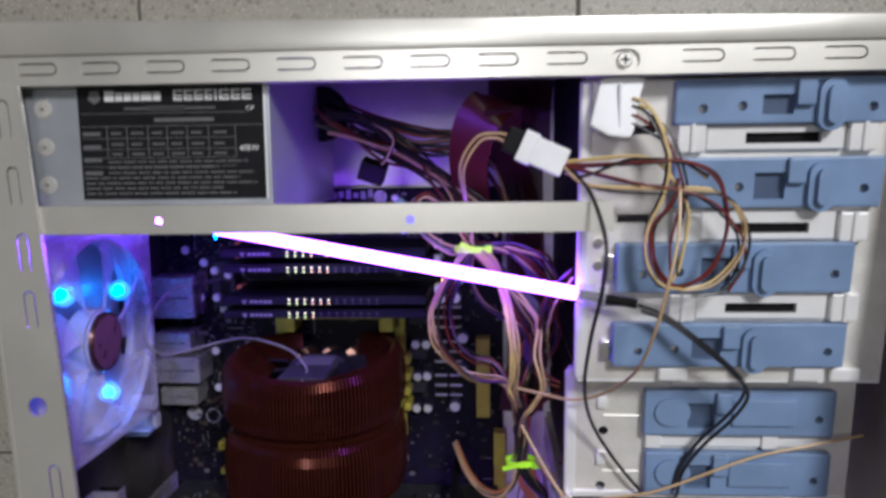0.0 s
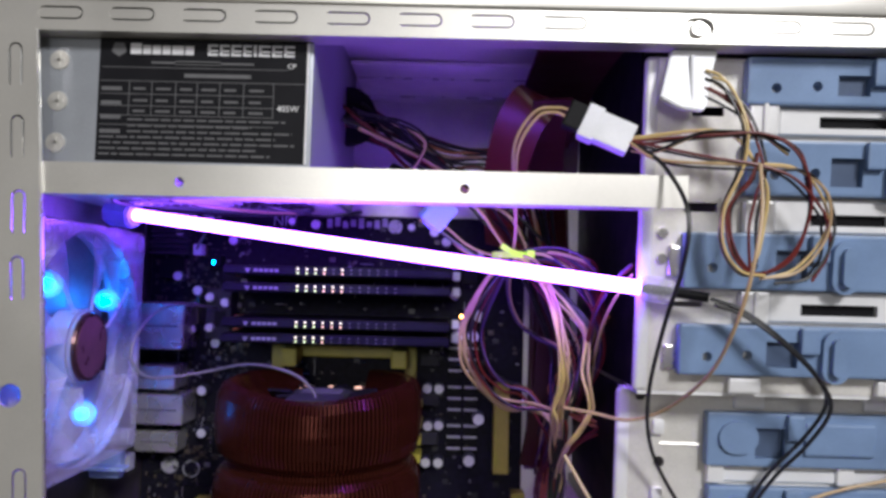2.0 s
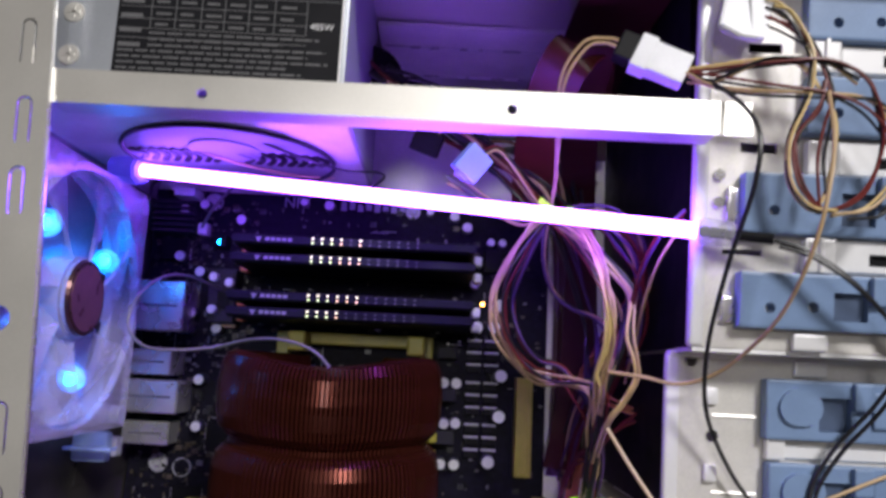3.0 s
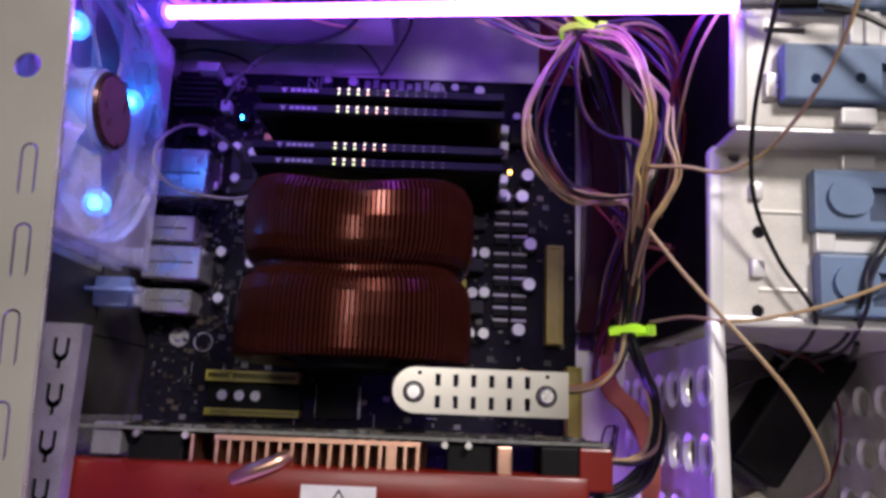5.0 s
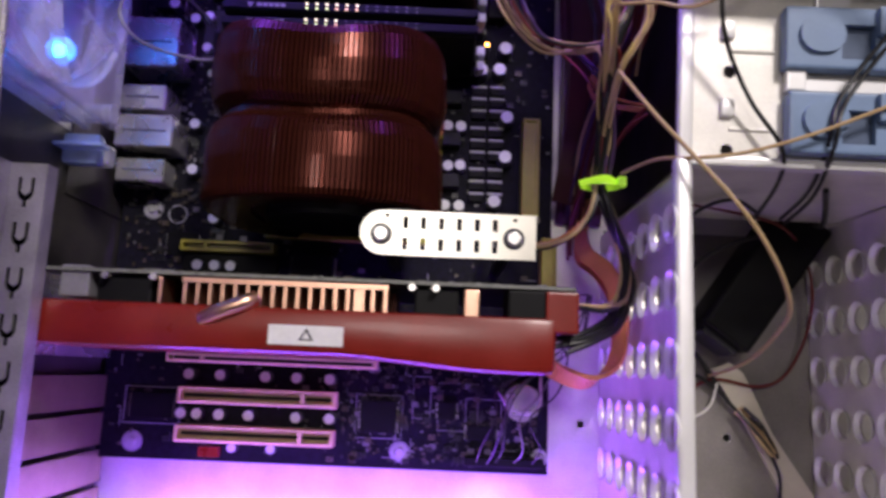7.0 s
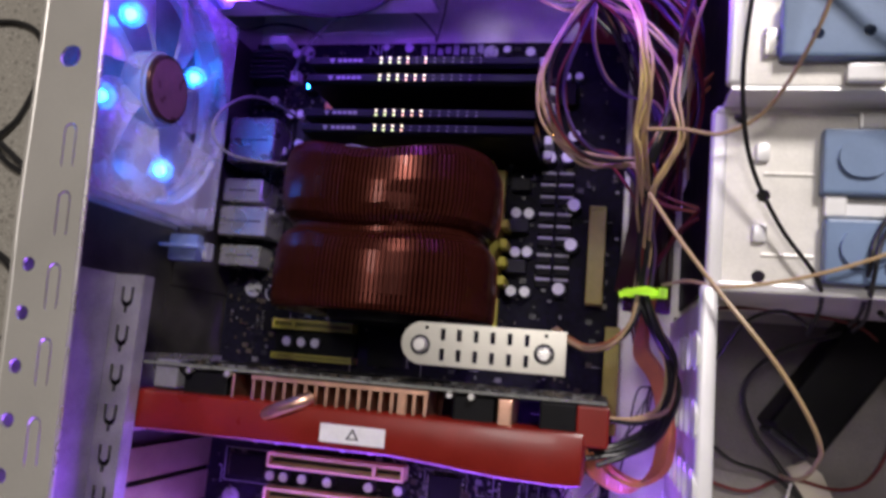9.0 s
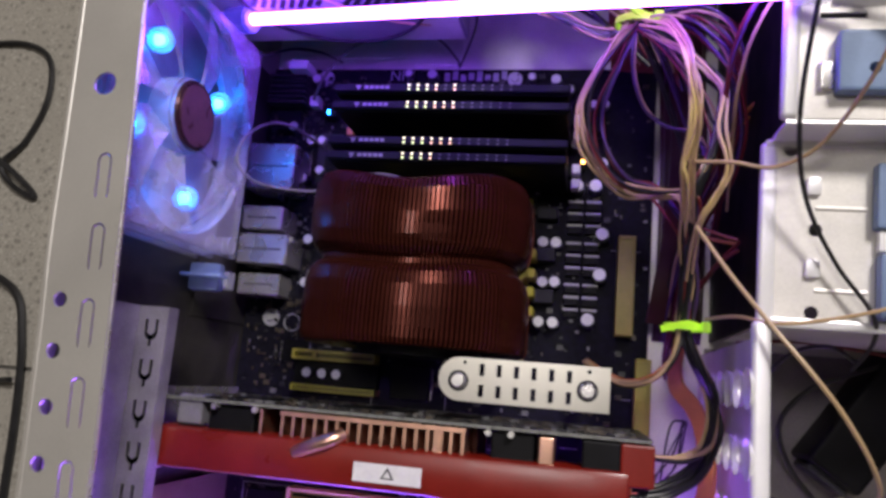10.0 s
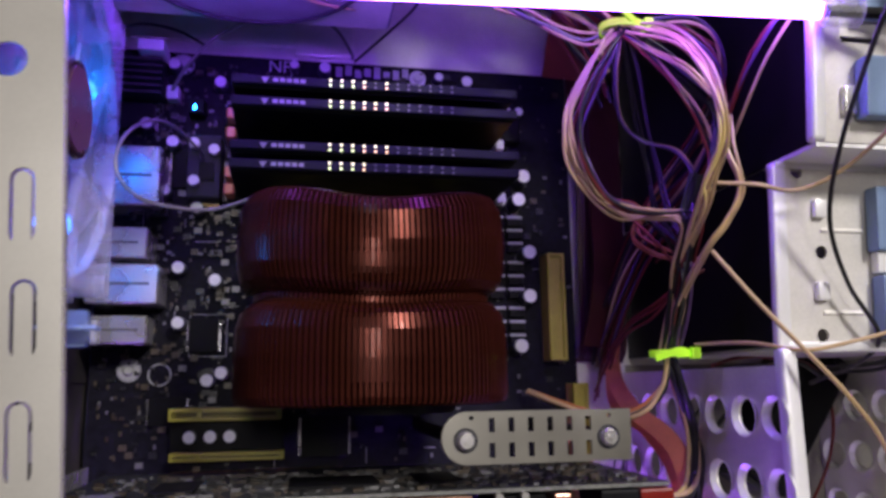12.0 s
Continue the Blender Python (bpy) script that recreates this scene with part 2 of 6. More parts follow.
def part(name, bm, material, parent=None, label="", smooth=False):
    """Links a bmesh, or a mesh that is shared, as one mesh object; its coordinates are the world's."""
    me = bm if isinstance(bm, bpy.types.Mesh) else mesh_of(bm, name, smooth)
    if not me.materials:
        me.materials.append(material)
    ob = new(name, me)
    if parent:
        ob.parent = parent
        ob.matrix_parent_inverse = world_of(parent).inverted()
    return tagged(ob, label)


def solo(name, bm, material, label, category, group="", kind="", smooth=False):
    return tagged(part(name, bm, material, None, label, smooth), label, category, group, kind)


def curve_points(points, steps=7):
    """A smooth line through the points."""
    p = [Vector(q) for q in points]
    p = [2 * p[0] - p[1]] + p + [2 * p[-1] - p[-2]]
    out = []
    for i in range(1, len(p) - 2):
        for k in range(steps):
            t = k / steps
            out.append(0.5 * (2 * p[i] + (p[i + 1] - p[i - 1]) * t + (2 * p[i - 1] - 5 * p[i] + 4 * p[i + 1] - p[i + 2]) * t * t
                              + (3 * p[i] - p[i - 1] - 3 * p[i + 1] + p[i + 2]) * t ** 3))
    return out + [p[-2]]


def cable(points, r, sides=7, flat=None, steps=7):
    """A round wire through the points, or with flat=(half width, direction) a ribbon."""
    line = curve_points(points, steps)
    bm, rings, up = bmesh.new(), [], Vector((0.3, 0.2, 0.9))
    for i, c in enumerate(line):
        d = (line[min(i + 1, len(line) - 1)] - line[max(i - 1, 0)]).normalized()
        if flat:
            side = Vector(flat[1]).normalized()
            side = (side - d * side.dot(d)).normalized()
            n = d.cross(side)
            ring = [c + side * (flat[0] * sx) + n * (r * sy) for sx, sy in ((-1, -1), (1, -1), (1, 1), (-1, 1))]
        else:
            a = d.cross(up).normalized()
            b = d.cross(a)
            up = b * -1
            ring = [c + (a * math.cos(2 * math.pi * k / sides) + b * math.sin(2 * math.pi * k / sides)) * r for k in range(sides)]
        rings.append([bm.verts.new(v) for v in ring])
    for u, v in zip(rings, rings[1:]):
        m = len(u)
        for k in range(m):
            bm.faces.new((u[k], u[(k + 1) % m], v[(k + 1) % m], v[k]))
    bm.faces.new(rings[0][::-1]), bm.faces.new(rings[-1])
    return bm


def text_mesh(body, size, depth=0.0002):
    data = bpy.data.curves.new("text", "FONT")
    data.body, data.size, data.extrude = body, size, depth / 2
    data.align_x, data.align_y = "CENTER", "CENTER"
    ob = new("tmp_text", data)
    me = bpy.data.meshes.new_from_object(ob.evaluated_get(bpy.context.evaluated_depsgraph_get()))
    bpy.data.objects.remove(ob)
    bm = bmesh.new()
    bm.from_mesh(me)
    bpy.data.meshes.remove(me)
    return bm

# ---- the room ----
def room_wall(name, x0, x1, y0, y1, z0, z1, material, label):
    return solo(name, box(x0, x1, y0, y1, z0, z1), material, label, "wall", "", "structure")


PLASTER = mat("cream_wall_plaster", (0.34, 0.31, 0.27), 0.8, 0, 0.06, 3, 0.3, 200)
CEILING = mat("dull_ceiling_paint", (0.3, 0.29, 0.27), 0.85, 0, 0.04, 3, 0.2, 200)
room_wall("wall_north", -1.9, 2.3, 2.1, 2.22, 0, 2.5, PLASTER, "plain cream plaster wall of the room")
room_wall("wall_south", -1.9, 2.3, -2.02, -1.9, 0, 2.5, PLASTER, "plain cream plaster wall of the room")
room_wall("wall_west", -2.02, -1.9, -2.02, 2.22, 0, 2.5, PLASTER, "plain cream plaster wall of the room")
room_wall("wall_east", 2.3, 2.42, -2.02, 2.22, 0, 2.5, PLASTER, "plain cream plaster wall of the room")
room_wall("ceiling", -2.02, 2.42, -2.02, 2.22, 2.5, 2.6, CEILING, "plain dull painted ceiling")

for at in (LAMP_AT, LAMP_TWO):
    lamp = thing("ceiling_lamp", (at.x, at.y, 2.5), "white round lamp hanging from the ceiling", "lamp", "ceiling lamps")
    part("rod", rod((at.x, at.y, at.z + 0.2), (at.x, at.y, 2.5), 0.008), STEEL_BRIGHT, lamp)
    part("shade", rod((at.x, at.y, at.z + 0.12), (at.x, at.y, at.z + 0.21), 0.24, 32, 0.06), CEILING, lamp, smooth=True)

TERRAZZO = speckled("terrazzo_tile", (0.3, 0.285, 0.245), (0.19, 0.18, 0.155), (0.38, 0.365, 0.32), 150)
GROUT = mat("dark_grout", (0.1, 0.095, 0.085), 0.9, 0, 0.2, 60, 0.3)
floor = solo("floor", box(-2.02, 2.42, -2.02, 2.22, -0.05, -0.0025), GROUT, "speckled terrazzo tile floor with thin dark joints", "floor", "", "structure")
TILE = 0.321
tile_mesh = mesh_of(box(-TILE / 2 + 0.0012, TILE / 2 - 0.0012, -TILE / 2 + 0.0012, TILE / 2 - 0.0012, -0.012, 0.0, 0.0008, 1), "tile")
for i in range(-6, 8):
    for j in range(-8, 6):
        t = part("tile", tile_mesh, TERRAZZO, floor)
        t.location = (-0.016 + TILE * (i + 0.5), 0.415 + TILE * (j + 0.5), 0)

# ---- the computer case, lying on its side ----
case = thing("computer_case", (0.2, 0.17, 0.0), "open zinc-coated steel tower computer case lying on its side", "computer case")
X0, X1, Y0, Y1, RIM = 0.0005, 0.45, -0.05, 0.389, 0.2235
part("side_skin", box(X0, X1, Y0, Y1, 0.0005, 0.002), STEEL, case)
tray_cut = join(*[extrude(stadium(x, y, h, r), 0.01, 0.03) for x, y, h, r in (
    (0.298, 0.052, 0.0, 0.0022), (0.352, 0.026, 0.0, 0.0022), (0.329, 0.010, 0.0, 0.002), (0.27, 0.03, 0.0, 0.002), (0.262, 0.325, 0.012, 0.008))])
part("board_tray", cut(box(X0 + 0.002, X1 - 0.002, Y0 + 0.002, Y1 - 0.002, 0.0205, 0.022), tray_cut), STEEL_IN, case)
part("tray_step", box(0.098, 0.13, 0.311, 0.332, 0.0222, 0.026, 0.001), STEEL_IN, case)
part("tray_step", box(0.012, 0.1, 0.316, 0.345, 0.0222, 0.0245, 0.001), STEEL_IN, case)


def tab_slot(cx, cy, turn, parent, z):
    """A tongue left standing in a punched slot."""
    h = 0.0066
    pts = [(-h - 0.0034, -0.002)] + [(h + 0.0021 * math.cos(a), 0.002 * math.sin(a)) for a in (math.pi * (k / 6 - 0.5) for k in range(7))] + [(-h - 0.0034, 0.002)]
    c, s = math.cos(turn), math.sin(turn)
    bm = extrude([(cx + x * c - y * s, cy + x * s + y * c) for x, y in pts], z - 0.001, z - 0.0001)
    return part("punched_tab", bm, STEEL, parent)


# Thin sheet added over the tray to carry the shaded floor colour.
part("compartment_floor", cut(box(0.2822, 0.3998, Y0 + 0.003, 0.141, 0.0221, 0.0224), join(*[rod((x, y, 0.02), (x, y, 0.03), 0.0024, 12) for x, y in ((0.298, 0.052), (0.352, 0.026), (0.329, 0.010))])), SHADED_DUSTY, case)
# top side with its rail
part("panel_ledge", box(0.144, 0.283, 0.3815, 0.3838, 0.047, 0.116, 0.001), STEEL_IN, case)
part("ledge_crease", box(0.146, 0.281, 0.3806, 0.3816, 0.09, 0.0915), STEEL_BRIGHT, case)
part("ledge_crease", box(0.146, 0.281, 0.3806, 0.3816, 0.049, 0.0505), STEEL_BRIGHT, case)
TOP_A, TOP_B = 0.3886, 0.3822
part("top_panel", extrude([(X0, TOP_A - 0.0015), (X1, TOP_B - 0.0015), (X1, TOP_B), (X0, TOP_A)], 0.002, RIM - 0.0014), STEEL, case)
top_slots = [0.0401 + 0.0294 * k for k in range(9)] + [0.3325 + 0.0292 * k for k in range(4)]
holes = [extrude(stadium(x, 0.3675, 0.0066, 0.0028), RIM - 0.01, RIM + 0.01) for x in top_slots]
holes.append(extrude(stadium(0.3005, 0.3664, 0.0018, 0.0045), RIM - 0.01, RIM + 0.01))
lip = extrude([(X0, 0.3735), (X1, 0.3725), (X1, TOP_B), (X0, TOP_A)], RIM - 0.0012, RIM + 0.0018)
bmesh.ops.bevel(lip, geom=lip.edges[:], offset=0.0011, segments=2, profile=0.6, affect="EDGES")
top_rail = part("top_rail", cut(join(box(X0, X1, 0.3602, 0.3745, RIM - 0.0012, RIM), box(X0, X1, 0.3602, 0.3612, RIM - 0.012, RIM - 0.001)), join(*holes)), STEEL, case, smooth=True)
part("rolled_lip", lip, STEEL, case, smooth=True)
for x in top_slots:
    tab_slot(x, 0.3675, 0.0, top_rail, RIM)
part("recess", join(box(0.2935, 0.3075, 0.3605, 0.3720, RIM - 0.0034, RIM - 0.0022)), STEEL, top_rail)
part("screw", join(rod((0.3005, 0.3664, RIM - 0.0024), (0.3005, 0.3664, RIM + 0.0003), 0.0036, 20, 0.0028),), STEEL_BRIGHT, top_rail)
part("screw_cross", join(box(0.2985, 0.3025, 0.3660, 0.3668, RIM, RIM + 0.0005), box(0.3001, 0.3009, 0.3644, 0.3684, RIM, RIM + 0.0005)), DARK, top_rail)

# rear side with its rail, which runs a little out of square and rises towards the bottom
part("rear_panel", box(X0, X0 + 0.0015, 0.166, Y1 - 0.003, 0.002, 0.19), FLANGE, case)
# Lower rear wall and shield, coloured dark for the shade that lies there.
part("rear_panel", box(X0, X0 + 0.0015, Y0, 0.1658, 0.095, 0.19), STEEL_SHADED, case)
part("rear_panel", box(X0, X0 + 0.0015, Y0, 0.1658, 0.002, 0.0948), STEEL_SHADED, case)
part("connector_shield", box(X0 + 0.0016, X0 + 0.0022, 0.135, 0.3, 0.026, 0.092), STEEL_SHADED, case)
inner = [(0.0598, Y0), (0.0573, 0.0), (0.0514, 0.1), (0.0446, 0.2), (0.0365, 0.3), (0.031, 0.3602)]
outer = [(0.0035, 0.3602), (0.0095, 0.3), (0.0135, 0.244), (0.0166, 0.195), (0.019, 0.15), (0.0228, 0.107), (0.03, 0.0), (0.0335, Y0)]
rail_slots = [0.007, 0.035, 0.0635, 0.092, 0.12, 0.148, 0.1752, 0.258, 0.2845, 0.315, 0.345]
along = lambda y: float(np.interp(y, (-0.05, 0.0, 0.092, 0.12, 0.148, 0.175, 0.258, 0.2845, 0.315, 0.345), (0.05, 0.0475, 0.043, 0.0412, 0.0398, 0.0373, 0.0306, 0.0292, 0.0265, 0.0237)))  # noqa: E731
rail_turn = math.pi / 2 + 0.07
rail_holes = [extrude(stadium(along(y), y, 0.0066, 0.0029, 6, rail_turn), RIM - 0.01, RIM + 0.01) for y in rail_slots]
rail_holes += [extrude(stadium(along(y) - 0.0118, y, 0.0, 0.0028, 8), RIM - 0.01, RIM + 0.01) for y in (0.1283, 0.1098, 0.0901, 0.0706, 0.051, 0.0315)]
rail_holes.append(extrude(stadium(0.0308, 0.2125, 0.0, 0.0046, 10), RIM - 0.01, RIM + 0.01))
rear_rail = part("rear_rail", cut(extrude(outer + inner, RIM - 0.0012, RIM), join(*rail_holes)), STEEL, case)
part("rail_edge", cable([(x - 0.001, y, RIM - 0.0016) for x, y in inner], 0.0015, 8), STEEL_BRIGHT, rear_rail, smooth=True)
part("rolled_lip", cable([(x + 0.001, y, RIM - 0.0012) for x, y in outer], 0.0016, 8), STEEL, rear_rail, smooth=True)
for y in rail_slots:
    tab_slot(along(y), y, rail_turn, rear_rail, RIM)
for ob in (rear_rail, *rear_rail.children):
    for v in ob.data.vertices:
        v.co.z += 0.005 - 0.025 * (v.co.y - 0.2)
skirt = bmesh.new()
low_edge = [skirt.verts.new((X0 + 0.0008, y, 0.1895)) for x, y in outer]
high_edge = [skirt.verts.new((x + 0.001, y, RIM + 0.0035 - 0.025 * (y - 0.2))) for x, y in outer]
for k in range(len(outer) - 1):
    skirt.faces.new((low_edge[k], low_edge[k + 1], high_edge[k + 1], high_edge[k]))
bmesh.ops.solidify(skirt, geom=skirt.faces[:], thickness=0.0012)
part("rear_skirt", skirt, FLANGE, case)

# bottom and front sides
part("bottom_panel", box(X0, X1, Y0, Y0 + 0.0015, 0.002, RIM), STEEL_IN, case)
part("bottom_rail", box(X0, X1, Y0, Y0 + 0.02, RIM - 0.001, RIM + 0.0002), STEEL, case)
part("front_panel", box(X1 - 0.0015, X1, Y0, Y1, 0.002, RIM), STEEL_IN, case)
part("front_rail", box(0.425, X1, Y0, Y1 - 0.03, RIM - 0.0012, RIM - 0.0002), STEEL, case)

# cross bar over the board
bar = join(box(0.034, 0.2965, 0.293, 0.306, RIM - 0.001, RIM + 0.0004), box(0.036, 0.283, 0.293, 0.294, RIM - 0.012, RIM - 0.0008),
           box(0.036, 0.283, 0.305, 0.306, RIM - 0.008, RIM - 0.0008))
part("cross_bar", cut(bar, join(*[extrude(stadium(x, 0.2988, 0, 0.0019, 8), RIM - 0.005, RIM + 0.01) for x in (0.0921, 0.2072)])), STEEL, case)

# expansion slots at the rear
HOLES_Y = [0.1221 - 0.0188 * k for k in range(9)]
# Black sheet added below the flange as the shade seen through its holes.
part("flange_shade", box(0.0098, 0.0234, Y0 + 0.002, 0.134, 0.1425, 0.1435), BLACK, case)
Y_SHAPE = [(-0.0009, -0.0068), (0.0009, -0.0068), (0.0009, -0.004), (0.0026, -0.003), (0.0035, -0.001), (0.0035, 0.0058), (0.0018, 0.0058), (0.0018, -0.0004),
           (0.0, -0.0018), (-0.0018, -0.0004), (-0.0018, 0.0058), (-0.0035, 0.0058), (-0.0035, -0.001), (-0.0026, -0.003), (-0.0009, -0.004)]
y_hole = [extrude([(0.0165 + u, y + v) for u, v in Y_SHAPE], 0.1466, 0.153) for y in HOLES_Y]
part("slot_flange", cut(box(0.0085, 0.0245, Y0 + 0.002, 0.134, 0.1488, 0.15), join(*y_hole)), FLANGE, case)
part("flange_fold", box(0.0085, 0.0095, Y0 + 0.002, 0.134, 0.1502, 0.2), FLANGE, case)
part("flange_fold", box(0.0237, 0.0245, Y0 + 0.002, 0.134, 0.1415, 0.1486), FLANGE, case)
cover_mesh = mesh_of(join(box(0.0058, 0.0070, -0.0085, 0.0085, 0.026, 0.14), box(0.0070, 0.017, -0.0085, 0.0085, 0.139, 0.1402)), "slot_cover")
for k, y in enumerate((0.038, 0.018, -0.002, -0.022, -0.038)):
    part("slot_cover", cover_mesh, OLIVE, case).location = (0, y, 0)


def grid_holes(ys, zs, r, x0, x1):
    return [rod((x0, y, z), (x1, y, z), r, 14) for y in ys for z in zs]


# divider wall with round holes, and the drive cages
YS, ZS = [-0.0425 + 0.0267 * k for k in range(7)], [0.035 + 0.0208 * k for k in range(7)]
part("divider_wall", cut(box(0.2805, 0.2817, Y0 + 0.002, 0.137, 0.022, 0.1635), join(*grid_holes(YS[:], ZS, 0.0068, 0.27, 0.29))), STEEL_IN, case)
ring = bmesh.new()
bmesh.ops.create_cone(ring, cap_ends=False, segments=14, radius1=0.0084, radius2=0.0066, depth=0.0022, matrix=Matrix.Rotation(radians(90), 4, "Y"))
collar = mesh_of(ring, "hole_collar", True)
for y in YS:
    for z in ZS:
        part("hole_collar", collar, EDGE, case).location = (0.2797, y, z)
        if z < 0.15:
            part("hole_collar", collar, EDGE, case).location = (0.3988, y, z)
part("divider_edge", box(0.2792, 0.2862, Y0 + 0.002, 0.1435, 0.1605, 0.1665, 0.0022, 3), EDGE, case, smooth=True)
part("front_hole_wall", cut(box(0.4, 0.4012, Y0 + 0.002, 0.142, 0.022, 0.163), join(*grid_holes(YS[:], ZS[:6], 0.0065, 0.39, 0.41))), STEEL_IN, case)
part("front_wall_edge", box(0.395, 0.402, Y0 + 0.002, 0.1435, 0.159, 0.1645, 0.002, 3), EDGE, case, smooth=True)

LOW, UP = 0.163, 0.2045
low_holes = [extrude(stadium(*h), LOW - 0.01, LOW + 0.01) for h in (
    (0.3021, 0.1803, 0, 0.0026, 8), (0.3013, 0.1482, 0, 0.0026, 8), (0.2925, 0.2115, 0, 0.0026, 8),
    )]
low_cage = part("lower_drive_cage", cut(join(box(0.283, 0.43, 0.143, 0.2145, LOW - 0.0012, LOW), box(0.286, 0.40, 0.143, 0.1442, 0.06, LOW - 0.001)), join(*low_holes)), STEEL_IN, case)
part("cage_edge", box(0.2815, 0.288, 0.143, 0.2145, LOW - 0.0035, LOW + 0.0006, 0.0018, 3), EDGE, low_cage, smooth=True)
for y in (0.197, 0.165):
    part("pressed_lug", box(0.2983, 0.3037, y - 0.0036, y + 0.0036, LOW - 0.0004, LOW + 0.0028, 0.0012, 2), EDGE, low_cage, smooth=True)
for y in (0.1888, 0.1568):
    part("bead", rod((0.302, y, LOW - 0.0004), (0.321, y, LOW - 0.0004), 0.0011, 8), STEEL_IN, low_cage)
part("cage_lip", box(0.283, 0.43, 0.2126, 0.2156, LOW - 0.006, LOW + 0.0012, 0.001), EDGE, low_cage)
part("cage_lip", box(0.286, 0.43, 0.1418, 0.1458, LOW - 0.006, LOW + 0.0012, 0.001), EDGE, low_cage)
up_holes = [box(0.304, 0.3175, 0.3352, 0.3392, UP - 0.01, UP + 0.01), box(0.302, 0.3165, 0.2946, 0.2986, UP - 0.01, UP + 0.01), box(0.296, 0.312, 0.2535, 0.2558, UP - 0.01, UP + 0.01)]
up_cage = part("upper_drive_cage", cut(box(0.285, 0.43, 0.2165, 0.3595, UP - 0.0012, UP), join(*up_holes)), STEEL_IN, case)
part("cage_edge", box(0.2835, 0.2895, 0.2165, 0.3595, UP - 0.004, UP + 0.001, 0.002, 3), EDGE, up_cage, smooth=True)
for y in (0.285, 0.274):
    part("screw", rod((0.2935, y, UP - 0.001), (0.2935, y, UP + 0.0016), 0.0027, 16, 0.0022), STEEL_BRIGHT, up_cage)
part("pressed_lug", box(0.296, 0.302, 0.266, 0.28, UP - 0.001, UP + 0.003, 0.0015, 3), STEEL_BRIGHT, up_cage, smooth=True)
part("pressed_lug", box(0.2955, 0.301, 0.226, 0.237, UP - 0.001, UP + 0.0025, 0.0012, 3), STEEL_BRIGHT, up_cage, smooth=True)

# Black sheets added to stand in for the shade inside the open bays.
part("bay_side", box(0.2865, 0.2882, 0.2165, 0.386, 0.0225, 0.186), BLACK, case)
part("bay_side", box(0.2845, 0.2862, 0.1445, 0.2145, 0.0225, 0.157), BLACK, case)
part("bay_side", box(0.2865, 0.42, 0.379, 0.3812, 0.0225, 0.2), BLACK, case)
part("cage_riser", box(0.2855, 0.43, 0.2148, 0.2164, 0.1672, 0.1888), EDGE, case)

# steel plates between the bays, with their slots and clips
for y0, y1, xs in ((0.3275, 0.3385, 0.3735), (0.2865, 0.3, 0.372), (0.248, 0.261, 0.37)):
    plate = part("bay_plate", cut(box(0.34, 0.4, y0, y1, UP + 0.0002, UP + 0.003, 0.0006, 1), box(xs - 0.0165, xs + 0.0165, y0 + 0.003, y0 + 0.0078, UP - 0.01, UP + 0.01)), EDGE, up_cage)
    # Black sheet under the slot takes the place of the shade behind it.
    part("slot_shade", box(xs - 0.017, xs + 0.017, y0 + 0.0025, y0 + 0.0083, UP + 0.0001, UP + 0.0004), BLACK, plate)
    for x in (0.333, 0.4075):
        part("clip", join(box(x - 0.0062, x + 0.0062, y0 - 0.001, y0 + 0.0128, UP + 0.0002, UP + 0.0055, 0.0012), box(x - 0.001, x + 0.001, y0 - 0.001, y0 + 0.0128, UP + 0.0055, UP + 0.0068, 0.0004, 1)), EDGE, up_cage)
for x, y in ((0.331, 0.2195), (0.395, 0.2195), (0.412, 0.2195)):
    part("clip", box(x - 0.007, x + 0.007, y - 0.003, y + 0.004, UP + 0.0002, UP + 0.004, 0.0012), EDGE, up_cage)
for x in (0.3275, 0.3875):
    part("clip", box(x - 0.004, x + 0.004, 0.172, 0.1805, LOW + 0.0002, LOW + 0.0045, 0.001), EDGE, low_cage)
    part("clip", box(x + 0.008, x + 0.022, 0.2065, 0.2135, LOW + 0.0002, LOW + 0.003, 0.001), EDGE, low_cage)
part("bay_plate", box(0.324, 0.42, 0.1725, 0.178, LOW + 0.0001, LOW + 0.0022, 0.0006, 1), EDGE, low_cage)


